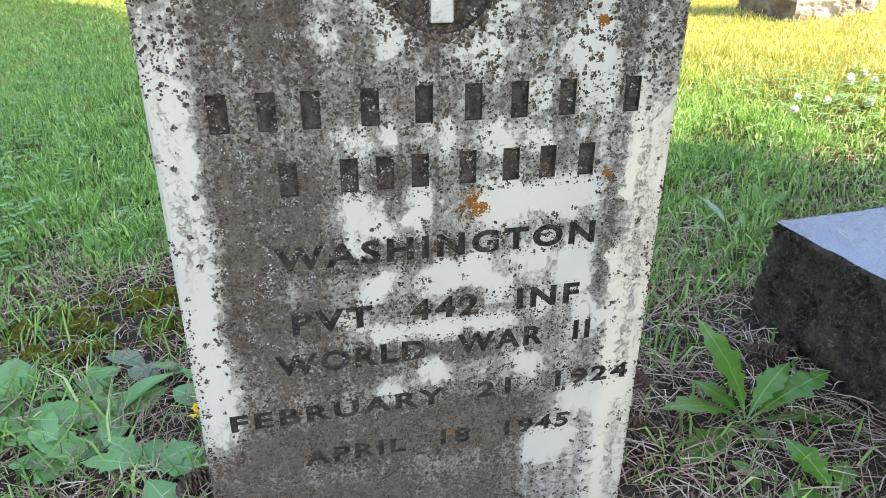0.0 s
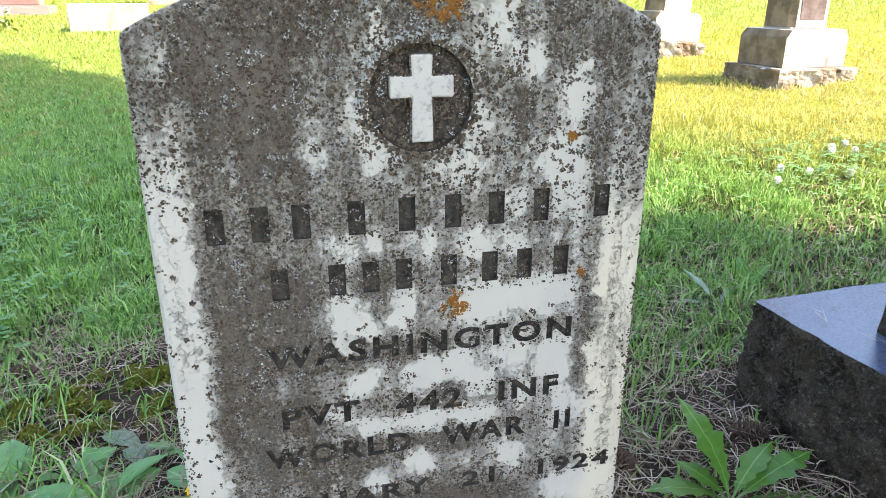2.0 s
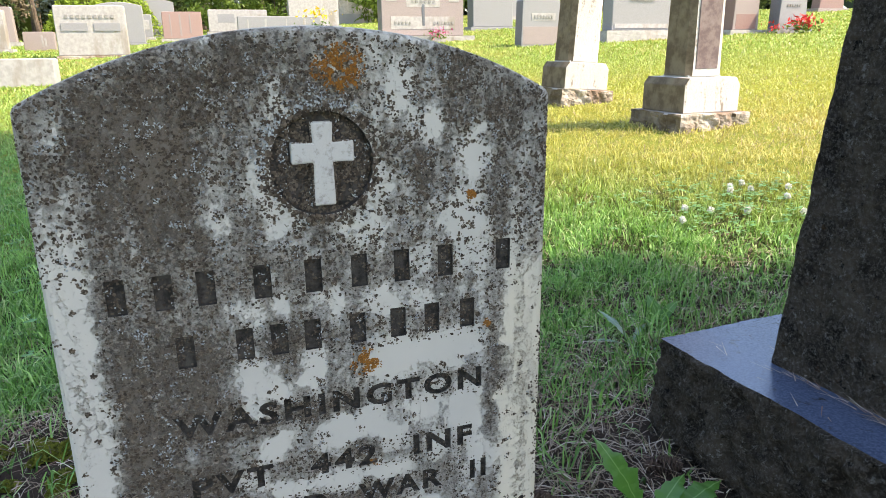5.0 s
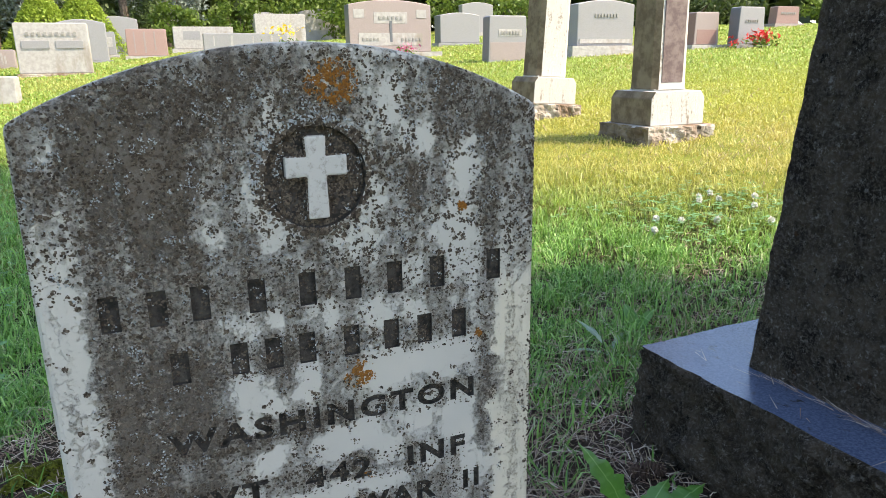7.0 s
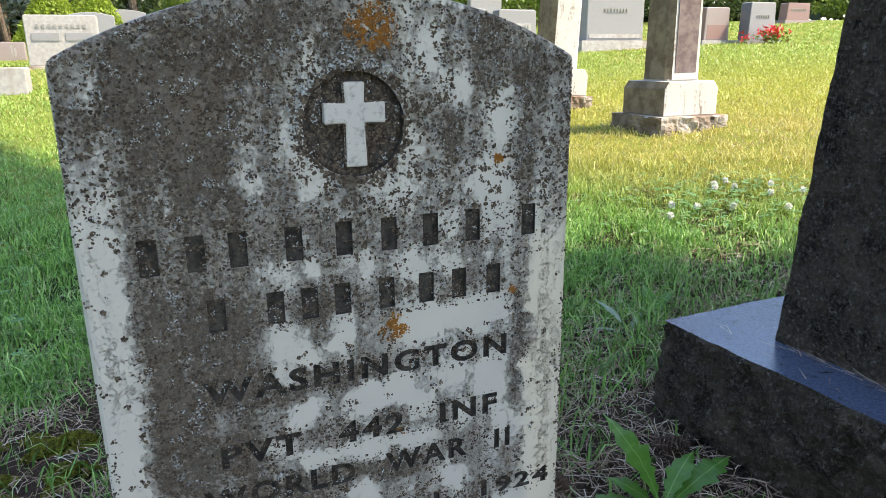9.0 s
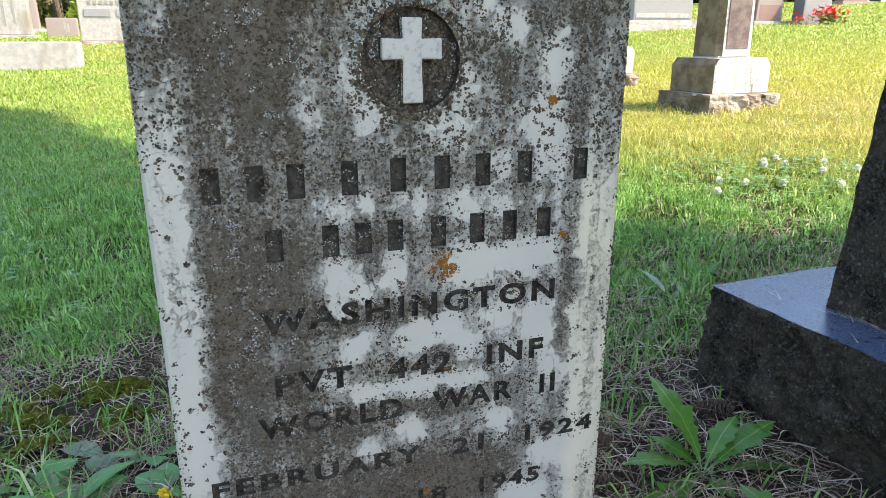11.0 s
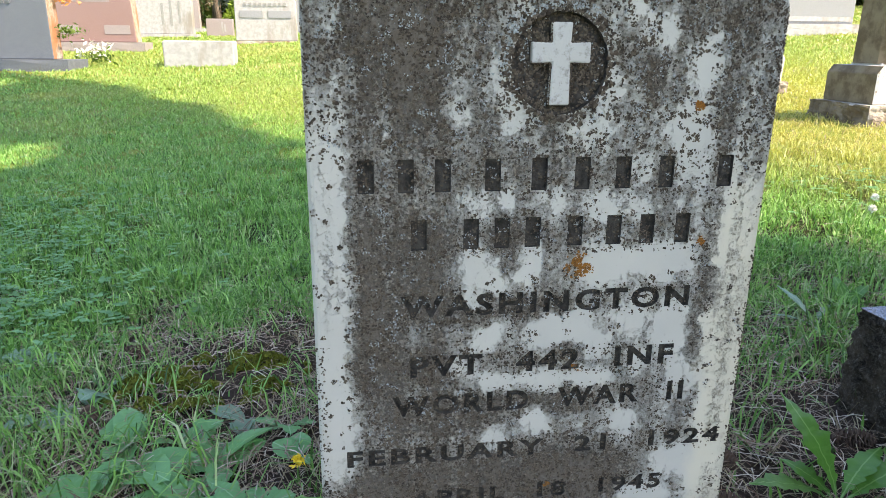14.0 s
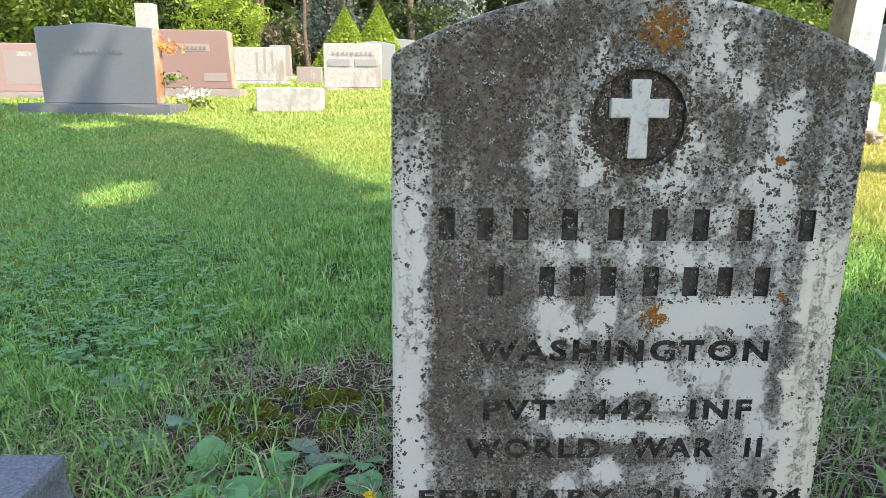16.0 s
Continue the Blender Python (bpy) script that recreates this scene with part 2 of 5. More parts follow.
M_MARBLE = marble_stained()
M_CUT = speckled("crusted_engraving", (0.010, 0.008, 0.006), (0.055, 0.047, 0.038), 160, 0.9, bump=0.8, bscale=300)
M_CRUST = island_mat("dark_crust_lichen", [(0.022, 0.015, 0.010), (0.07, 0.050, 0.033), (0.17, 0.135, 0.10), (0.035, 0.026, 0.018)], 0.9)
M_FROND = island_mat("grey_leaf_lichen", [(0.24, 0.26, 0.26), (0.40, 0.42, 0.42), (0.16, 0.16, 0.155), (0.52, 0.54, 0.53)], 0.9)
M_ORANGE = island_mat("orange_lichen", [(0.17, 0.06, 0.008), (0.30, 0.13, 0.018), (0.08, 0.04, 0.014)], 0.9)


def rock_mat():
    n = Nodes("dark_rough_granite")
    col = n.mix(n.ramp(n.noise(22, 6, 0.7), 0.3, 0.7), (0.015, 0.011, 0.008), (0.13, 0.102, 0.074))
    col = n.mix(n.ramp(n.noise(260, 6, 0.75), 0.46, 0.62, 0, 0.75), col, (0.17, 0.148, 0.122))
    col = n.mix(n.ramp(n.noise(140, 6, 0.8, n.mapping(loc=(4, 4, 4))), 0.56, 0.64, 0, 0.85), col, (0.28, 0.262, 0.235))
    col = n.mix(n.ramp(n.noise(60, 6, 0.75, n.mapping(loc=(9, 2, 7))), 0.60, 0.70, 0, 0.8), col, (0.07, 0.036, 0.014))
    col = n.mix(n.ramp(n.noise(75, 6, 0.8, n.mapping(loc=(1, 6, 3))), 0.58, 0.66, 0, 0.9), col, (0.006, 0.004, 0.003))
    h = n.math("ADD", n.noise(38, 8, 0.8), n.math("MULTIPLY", n.voronoi(95), 0.5))
    n.bump(h, 1.0, 0.04)
    return n.done(col, 0.92, spec=0.12)


M_BASALT = rock_mat()
# the blue in this colour stands for sky mirrored in the smooth top
M_POLISH = speckled("sky_blue_polished_granite", (0.052, 0.070, 0.115), (0.10, 0.125, 0.185), 420, 0.20, (0.05, 0.05, 0.05), 0.12, 0.15, 0.8, 260)
M_GREYBLOCK = speckled("grey_granite", (0.065, 0.07, 0.082), (0.15, 0.156, 0.175), 260, 0.6, (0.10, 0.10, 0.10), 0.3, 0.4)
M_WHITE = speckled("white_marble", (0.31, 0.295, 0.288), (0.40, 0.38, 0.372), 18, 0.6, (0.25, 0.215, 0.18), 0.22, 0.2)
# brown stain of the obelisks, darkened to carry the shade on their sunless side
M_BROWN_SHADE = speckled("stained_shaded_marble", (0.105, 0.072, 0.040), (0.20, 0.15, 0.092), 16, 0.8, (0.05, 0.033, 0.021), 0.36, 0.5)
def dripped(name, a, b, stain, low, high):
    """Pale stone with dirt run down it in narrow streaks."""
    n = Nodes(name)
    col = n.mix(n.noise(20, 5, 0.6), a, b)
    run = n.noise(1, 6, 0.7, n.mapping((38, 38, 6)))
    spots = n.noise(70, 6, 0.75)
    f = n.math("ADD", run, n.math("MULTIPLY", n.math("SUBTRACT", spots, 0.5), 0.7))
    col = n.mix(n.ramp(f, low, high, 0, 0.85), col, stain)
    n.bump(n.math("ADD", n.noise(90, 5, 0.7), f), 0.5, 0.003)
    return n.done(col, 0.75, spec=0.3)


M_SHAFT = dripped("stained_marble", (0.46, 0.435, 0.40), (0.58, 0.555, 0.52), (0.19, 0.14, 0.10), 0.55, 0.72)
M_ROUGHBASE = speckled("rough_pale_stone", (0.34, 0.285, 0.23), (0.52, 0.47, 0.41), 26, 0.85, (0.15, 0.09, 0.055), 0.6, 0.9, bscale=60, bdist=0.008)
M_PINK = speckled("pink_granite", (0.27, 0.175, 0.16), (0.34, 0.23, 0.21), 120, 0.45, None)
M_PALEPINK = speckled("pale_pink_granite", (0.25, 0.205, 0.20), (0.32, 0.265, 0.255), 120, 0.5, None)
M_RED = speckled("red_granite", (0.22, 0.13, 0.118), (0.28, 0.18, 0.163), 140, 0.35, None)
M_LGREY = speckled("light_grey_granite", (0.215, 0.212, 0.222), (0.29, 0.285, 0.298), 130, 0.5, None)
M_DGREY = speckled("blue_grey_granite", (0.09, 0.096, 0.115), (0.145, 0.152, 0.172), 150, 0.30, None, spec=0.5)
M_INK = speckled("inscription_shade", (0.22, 0.21, 0.20), (0.30, 0.29, 0.28), 60, 0.8)
M_RUST = speckled("rust_stained_rock", (0.24, 0.18, 0.14), (0.42, 0.35, 0.28), 30, 0.9, (0.33, 0.13, 0.05), 0.5, 0.8, bscale=40, bdist=0.02)
M_GROUND = ground_mat()


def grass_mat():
    """One lawn: green blades, sunlight painted yellow beyond the shade edge, and drier in patches on the open slope by
    the obelisks.
    """
    n = Nodes("grass")
    r = n.tree.nodes.new("ShaderNodeValToRGB")
    n.put(r.inputs[0], n.island())
    e = r.color_ramp.elements
    e[0].color, e[1].color = (0.035, 0.10, 0.018, 1), (0.46, 0.54, 0.27, 1)
    for at, c in ((0.25, (0.16, 0.35, 0.058, 1)), (0.5, (0.31, 0.54, 0.14, 1)), (0.72, (0.08, 0.21, 0.034, 1)), (0.88, (0.22, 0.43, 0.082, 1))):
        k = e.new(at)
        k.color = c
    x, y, _ = n.xyz()
    dx, dy = n.math("SUBTRACT", x, 2.0), n.math("MULTIPLY", n.math("SUBTRACT", y, 1.9), 0.9)
    d = n.math("SQRT", n.math("ADD", n.math("MULTIPLY", dx, dx), n.math("MULTIPLY", dy, dy)))
    d = n.math("ADD", d, n.math("MULTIPLY", n.math("SUBTRACT", n.noise(2.2, 4), 0.5), 1.6))
    dry = n.ramp(d, 0.2, 1.3, 0.5, 0.0)
    patch = n.ramp(n.noise(0.7, 4, 0.6), 0.5, 0.7, 0, 0.45)
    # yellow ramp past the shade line paints sunshine into the blade colour
    sun_side = n.math("ADD", n.math("MULTIPLY", n.math("SUBTRACT", x, 1.07), 0.79), n.math("MULTIPLY", n.math("SUBTRACT", y, 0.61), 0.61))
    out = n.ramp(sun_side, -0.1, 1.1, 0.0, 0.70)
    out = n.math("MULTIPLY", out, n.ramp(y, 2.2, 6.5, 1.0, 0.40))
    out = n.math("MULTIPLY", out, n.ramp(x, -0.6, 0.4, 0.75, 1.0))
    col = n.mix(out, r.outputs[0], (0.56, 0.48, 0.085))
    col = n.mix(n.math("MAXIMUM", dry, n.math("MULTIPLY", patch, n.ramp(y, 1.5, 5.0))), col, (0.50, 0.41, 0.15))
    n.done(col, 0.38, spec=0.5)
    n.leafy(col, 0.32)
    return n.mat


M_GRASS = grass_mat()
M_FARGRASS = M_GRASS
M_DRY = island_mat("dry_grass", [(0.30, 0.24, 0.14), (0.42, 0.35, 0.22), (0.22, 0.16, 0.10)], 0.8, 0.2)
M_NEEDLE = island_mat("fallen_needles", [(0.17, 0.085, 0.052), (0.46, 0.37, 0.28), (0.07, 0.034, 0.022), (0.70, 0.62, 0.50), (0.22, 0.135, 0.095)], 0.7)
M_MOSS = island_mat("moss", [(0.07, 0.08, 0.009), (0.19, 0.20, 0.022), (0.11, 0.12, 0.014)], 0.95)


# ---------------------------------------------------------------- mesh helpers
def ground_z(x, y):
    """Height of the sloping lawn."""
    q = min(max(y, 0.0), 12.0)
    sx = x if x > 6 else -1.5 + math.log(1 + math.exp((max(x, -60) + 1.5) * 2.5)) / 2.5
    sx = sx if sx < 2.2 else 2.2 + (min(sx, 16) - 2.2) * 0.6
    return 0.07 * sx + 0.02 * min(y, 12) + 0.0022 * q * q + max(0.0, min(y, 32) - 12) * 0.045


def put(name, bm, mats, parent=None, smooth=False):
    me = bpy.data.meshes.new(name)
    bm.to_mesh(me)
    bm.free()
    for m in mats if isinstance(mats, (list, tuple)) else [mats]:
        me.materials.append(m)
    if smooth:
        me.shade_smooth()
    ob = new(name, me)
    if parent:
        ob.parent = parent
    return ob


def part(name, bm, material, parent, label="", smooth=False):
    return tagged(put(name, bm, material, parent, smooth), label)


def empty(name, x, y, z, rz=0.0, **tags):
    ob = new(name)
    ob.matrix_world = pose(x, y, z, 0, 0, rz)
    return tagged(ob, **tags)


def prism(profile, y0, y1, bevel=0.0, segs=2):
    """A closed outline in x and z, drawn out from y0 to y1, with rounded edges."""
    bm = bmesh.new()
    a = [bm.verts.new((x, y0, z)) for x, z in profile]
    f = bm.faces.new(a)
    r = bmesh.ops.extrude_face_region(bm, geom=[f])
    bmesh.ops.translate(bm, vec=(0, y1 - y0, 0), verts=[v for v in r["geom"] if isinstance(v, bmesh.types.BMVert)])
    bmesh.ops.recalc_face_normals(bm, faces=bm.faces)
    if bevel:
        sharp = [e for e in bm.edges if e.calc_face_angle(0) > 0.4]
        bmesh.ops.bevel(bm, geom=sharp, offset=bevel, segments=segs, affect="EDGES", profile=0.5)
    return bm


def box(x0, x1, y0, y1, z0, z1, bevel=0.0):
    return prism([(x0, z0), (x1, z0), (x1, z1), (x0, z1)], y0, y1, bevel)


def rough_box(x0, x1, y0, y1, z0, z1, cuts, amp, scale, keep_top=True, taper=0.0, seed=0.0, chip=0.0):
    """A block with broken sides; the top may stay sawn flat. taper: inset of the top on each side."""
    bm = bmesh.new()
    bmesh.ops.create_cube(bm, size=1.0)
    bmesh.ops.subdivide_edges(bm, edges=bm.edges, cuts=cuts, use_grid_fill=True)
    cx, cy = (x0 + x1) / 2, (y0 + y1) / 2
    for v in bm.verts:
        u, w, h = v.co
        side = Vector((u if abs(u) > 0.499 else 0, w if abs(w) > 0.499 else 0, 0))
        k = h + 0.5
        p = Vector((cx + u * (x1 - x0 - 2 * taper * k), cy + w * (y1 - y0 - 2 * taper * k), z0 + k * (z1 - z0)))
        q = p * scale + Vector((seed, seed * 2, 0))
        d = noise.fractal(q, 0.8, 2.0, 5) * amp + abs(noise.noise(q * 0.45)) * amp * 1.3
        if chip:
            d -= chip * max(0.0, noise.noise(p * 38 + Vector((seed, 3, 1)))) + chip * 0.7 * abs(noise.noise(p * 80)) - chip * 0.3
        if h > 0.499 and keep_top:
            d *= 0.2
        if side.length:
            p += side.normalized() * d
        if h > 0.499 and not keep_top:
            p.z += noise.noise(q) * amp * 0.6
        v.co = p
    return bm


def raw_mesh(name, verts, tris, mats, parent=None, index=None):
    """A mesh from numpy arrays of corners and triangles."""
    me = bpy.data.meshes.new(name)
    me.vertices.add(len(verts))
    me.vertices.foreach_set("co", np.ascontiguousarray(verts, dtype=np.float32).ravel())
    me.loops.add(len(tris) * 3)
    me.loops.foreach_set("vertex_index", np.ascontiguousarray(tris, dtype=np.int32).ravel())
    me.polygons.add(len(tris))
    me.polygons.foreach_set("loop_start", np.arange(0, len(tris) * 3, 3, dtype=np.int32))
    if index is not None:
        me.polygons.foreach_set("material_index", index)
    me.update(calc_edges=True)
    for m in mats if isinstance(mats, (list, tuple)) else [mats]:
        me.materials.append(m)
    ob = new(name, me)
    if parent:
        ob.parent = parent
    return ob


rng = np.random.default_rng(7)
GZ = np.vectorize(ground_z)


# ---------------------------------------------------------------- ground
def build_ground():
    def steps(lo, hi):
        out, v, s = [0.0], 0.0, 0.03
        while v < hi:
            s = 0.03 if v < 1.6 else s * 1.09
            v += s
            out.append(v)
        neg, v, s = [], 0.0, 0.03
        while v > lo:
            s = 0.03 if v > -0.9 else s * 1.12
            v -= s
            neg.append(v)
        return np.array(neg[::-1] + out)
    xs, ys = steps(-180, 180), steps(-120, 260)
    X, Y = np.meshgrid(xs, ys)
    Z = GZ(X, Y)
    near = np.hypot(X, Y) < 8
    Z[near] += np.array([0.012 * noise.noise((x * 5, y * 5, 0)) + 0.005 * noise.noise((x * 19, y * 19, 3)) for x, y in zip(X[near], Y[near])])
    nx, ny = len(xs), len(ys)
    i = np.arange(ny - 1)[:, None] * nx + np.arange(nx - 1)[None, :]
    a = i.ravel()
    tris = np.concatenate([np.stack([a, a + 1, a + nx + 1], 1), np.stack([a, a + nx + 1, a + nx], 1)])
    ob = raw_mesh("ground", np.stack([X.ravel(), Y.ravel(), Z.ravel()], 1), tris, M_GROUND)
    ob.data.shade_smooth()
    return tagged(ob, "sloping cemetery lawn with bare soil and needle litter", "ground", kind="structure")


build_ground()


# ---------------------------------------------------------------- the marble headstone
HX0, HX1, HSHOULDER, HTOP, HDEEP = -0.183, 0.159, 0.500, 0.5445, 0.10


def head_outline():
    cx, hw = (HX0 + HX1) / 2, (HX1 - HX0) / 2
    rise = HTOP - HSHOULDER
    rad = (hw * hw + rise * rise) / (2 * rise)
    top = []
    for i in range(29):
        u = hw - 2 * hw * i / 28
        top.append((cx + u, HTOP - rad + math.sqrt(rad * rad - u * u)))
    return [(HX0 - 0.001, -0.25), (HX1 - 0.004, -0.25)] + top


def text_cut(body, x0, x1, z, height, depth=0.0035):
    """A line of engraved capitals as a solid, from x0 to x1 on the base line z."""
    cu = bpy.data.curves.new("line", "FONT")
    cu.body, cu.size, cu.extrude, cu.space_character, cu.space_word = body, 1.0, 1.0, 1.25, 1.1
    cu.offset = 0.040
    cu.resolution_u = 3
    tmp = new("line", cu)
    me = bpy.data.meshes.new_from_object(tmp.evaluated_get(bpy.context.evaluated_depsgraph_get()))
    bpy.data.objects.remove(tmp)
    bm = bmesh.new()
    bm.from_mesh(me)
    bpy.data.meshes.remove(me)
    bmesh.ops.remove_doubles(bm, verts=bm.verts, dist=1e-4)
    lo = [min(v.co[i] for v in bm.verts) for i in range(3)]
    hi = [max(v.co[i] for v in bm.verts) for i in range(3)]
    for v in bm.verts:
        u, w, k = [(v.co[i] - lo[i]) / (hi[i] - lo[i]) for i in range(3)]
        v.co = (x0 + u * (x1 - x0), depth - k * (depth + 0.004), z + w * height)
    bmesh.ops.recalc_face_normals(bm, faces=bm.faces)
    return bm


LINES = [
    ("WASHINGTON", -0.120, 0.106, 0.2745, 0.0175),
    ("PVT  442  INF", -0.113, 0.098, 0.2255, 0.0175),
    ("WORLD  WAR  II", -0.127, 0.110, 0.1925, 0.0175),
    ("FEBRUARY  21  1924", -0.163, 0.147, 0.1500, 0.0150),
    ("APRIL  18  1945", -0.114, 0.099, 0.1090, 0.0150),
]
# two upper lines stand as plain upright bars, one to a character: base line, height, middles
BARS = [(0.3695, 0.0235, (-0.143, -0.115, -0.089, -0.053, -0.019, 0.013, 0.044, 0.077, 0.123)),
        (0.3270, 0.0225, (-0.106, -0.068, -0.045, -0.022, 0.010, 0.040, 0.066, 0.094))]


def bar_spots():
    for z, h, middles in BARS:
        for x in middles:
            yield x, z, 0.0115, h


def join_bm(into, bm):
    me = bpy.data.meshes.new("tmp")
    bm.to_mesh(me)
    bm.free()
    into.from_mesh(me)
    bpy.data.meshes.remove(me)


def build_headstone():
    slab = put("headstone", prism(head_outline(), 0.0, HDEEP, 0.0048, 3), [M_MARBLE, M_CUT])
    cut = bmesh.new()
    for line in LINES:
        join_bm(cut, text_cut(*line))
    for x, z, w, h in bar_spots():
        join_bm(cut, box(x - w / 2, x + w / 2, -0.004, 0.0032, z, z + h))
    ring = [(-0.008 + 0.0345 * math.cos(a), 0.4575 + 0.0345 * math.sin(a)) for a in (2 * math.pi * i / 56 for i in range(56))]
    join_bm(cut, prism(ring, -0.004, 0.0055))
    for f in cut.faces:
        f.material_index = 1
    tool = put("cutter", cut, [M_MARBLE, M_CUT])
    mod = slab.modifiers.new("cut", "BOOLEAN")
    mod.operation, mod.object, mod.solver, mod.use_self = "DIFFERENCE", tool, "EXACT", True
    done = bpy.data.meshes.new_from_object(slab.evaluated_get(bpy.context.evaluated_depsgraph_get()))
    slab.modifiers.clear()
    old = slab.data
    slab.data = done
    done.name = "headstone"
    bpy.data.meshes.remove(old)
    bpy.data.objects.remove(tool)
    tagged(slab, "upright white marble headstone, stained dark by lichen, with engraved lines", "headstone")
    # the raised cross in its sunk disc
    c, t, w = -0.0075, 0.0068, 0.0208
    zt, zb, za, ah = 0.4850, 0.4295, 0.4650, 0.0066
    e = 0.0005  # the arms widen a little towards their ends
    outline = [(c - t - e, zb), (c + t + e, zb), (c + t - e * 0.4, za - ah), (c + w, za - ah - e), (c + w, za + ah + e), (c + t - e * 0.4, za + ah), (c + t + e, zt),
               (c - t - e, zt), (c - t + e * 0.4, za + ah), (c - w, za + ah + e), (c - w, za - ah - e), (c - t + e * 0.4, za - ah)]
    part("cross", prism(outline, -0.0005, 0.0062, 0.0012, 2), M_CROSS, slab, "pale raised marble cross in a sunk disc")
    return slab


n_ = Nodes("clean_marble")
n_.bump(n_.noise(350, 4, 0.7), 0.3, 0.001)
M_CROSS = n_.done(n_.mix(n_.ramp(n_.noise(160, 6, 0.75), 0.5, 0.7, 0, 0.75), (0.42, 0.40, 0.36), (0.15, 0.13, 0.11)), 0.6)
HEAD = build_headstone()


def scales(name, pts, size, mats, parent, label, lift=0.5, lobes=6, facing="y"):
    """Many small crusts on a face: low irregular cones, one joined mesh."""
    n = len(pts)
    ang = np.linspace(0, 2 * math.pi, lobes, endpoint=False)[None, :] + rng.uniform(0, 6.28, (n, 1))
    r = size[:, None] * rng.uniform(0.35, 1.5, (n, lobes))
    V = np.zeros((n, lobes + 1, 3))
    V[:, :lobes, 0] = pts[:, 0:1] + r * np.cos(ang)
    V[:, :lobes, 2] = pts[:, 2:3] + r * np.sin(ang)
    V[:, :lobes, 1] = pts[:, 1:2] - size[:, None] * lift * rng.uniform(-0.15, 0.5, (n, lobes))
    V[:, lobes, 0], V[:, lobes, 2] = pts[:, 0], pts[:, 2]
    V[:, lobes, 1] = pts[:, 1] - size * lift * rng.uniform(0.6, 1.2, n)
    k = np.arange(lobes)
    tri = np.stack([k, np.full(lobes, lobes), (k + 1) % lobes], 1)
    T = (np.arange(n) * (lobes + 1))[:, None, None] + tri[None]
    return tagged(raw_mesh(name, V.reshape(-1, 3), T.reshape(-1, 3), mats, parent), label, kind="stuff")


def grow_lichen():
    def inside(x, z):
        cx, hw = (HX0 + HX1) / 2, (HX1 - HX0) / 2
        return HX0 + 0.002 < x < HX1 - 0.003 and z < HSHOULDER + 0.04 * (1 - ((x - cx) / hw) ** 2)

    crust, frond, orange = [], [], []
    r = random.Random(5)
    while len(crust) < 40000:
        x, z = r.uniform(HX0, HX1), r.uniform(-0.02, 0.545)
        a = crust_amount(x + 0.010 * noise.noise((x * 70, z * 70, 0)), z + 0.014 * noise.noise((x * 60, z * 60, 4)))
        a += 0.30 * noise.noise((x * 75, z * 10, 1)) + 0.40 * noise.noise((x * 50, z * 50, 9))
        a += (0.50 if x > -0.05 else 0.30) if z > 0.395 else 0.0
        if not inside(x, z) or r.random() > max(0.012, a - 0.08) ** 1.2:
            continue
        wide = r.choice((0.0006, 0.0009, 0.0012, 0.0016))
        for _ in range(r.randint(2, 9)):
            crust.append((x + r.gauss(0, wide), 0, z + r.gauss(0, wide), r.uniform(0.0004, 0.0011)))
        if z > 0.17 and noise.noise((x * 110, z * 110, 6)) > 0.12 and r.random() < 0.55:
            for _ in range(6):
                frond.append((x + r.gauss(0, 0.0014), 0, z + r.gauss(0, 0.0014), r.uniform(0.0003, 0.0008)))
    # single round crusts on the clean margin
    for bx, bz in ((-0.170, 0.305), (-0.174, 0.197), (-0.176, 0.168), (-0.163, 0.331), (-0.168, 0.375), (-0.172, 0.350), (-0.160, 0.388), (-0.166, 0.285), (-0.171, 0.226)):
        for k in range(16):
            q = k * 0.39
            crust.append((bx + 0.0021 * math.cos(q) * r.uniform(0, 1), 0, bz + 0.0019 * math.sin(q) * r.uniform(0, 1), r.uniform(0.0005, 0.0010)))
    # a fringe along both upright edges
    for _ in range(1500):
        z = r.uniform(-0.02, 0.5)
        e = r.choice((HX0 + 0.0028, HX1 - 0.0032))
        if noise.noise((e * 9, z * 30, 3)) > -0.15:
            crust.append((e + r.gauss(0, 0.0022), 0, z, r.uniform(0.0004, 0.0011)))
    # crusts that fringe the engraved strokes
    spots = [(x0, x1, z, h) for _, x0, x1, z, h in LINES] + [(m[0] - 0.01, m[-1] + 0.01, z, h) for z, h, m in BARS]
    for x0, x1, z, h in spots:
        for _ in range(int((x1 - x0) * 2600)):
            crust.append((r.uniform(x0, x1), 0, z + h * r.uniform(-0.3, 1.2), r.uniform(0.0004, 0.0011)))
    for i in range(520):
        a, rad = r.uniform(0, 6.28), 0.0345 + abs(r.gauss(0, 0.004))
        crust.append((-0.008 + rad * math.cos(a), 0, 0.4575 + rad * math.sin(a), r.uniform(0.0007, 0.0018)))
    for i in range(1100):
        a, rad = r.uniform(0, 6.28), 0.0335 * math.sqrt(r.random())
        x, z = -0.008 + rad * math.cos(a), 0.4575 + rad * math.sin(a)
        if not (abs(x + 0.0075) < 0.0085 and 0.428 < z < 0.487) and not (abs(x + 0.0075) < 0.0225 and abs(z - 0.465) < 0.0082):
            crust.append((x, 0, z, r.uniform(0.0006, 0.0014)))
    rim = [(-0.0143, 0.4295, -0.0143, 0.4584), (-0.0007, 0.4295, -0.0007, 0.4584), (-0.0143, 0.4716, -0.0143, 0.485), (-0.0007, 0.4716, -0.0007, 0.485),
           (-0.0283, 0.4584, -0.0143, 0.4584), (-0.0007, 0.4584, 0.0133, 0.4584), (-0.0283, 0.4716, -0.0143, 0.4716), (-0.0007, 0.4716, 0.0133, 0.4716)]
    edge = []
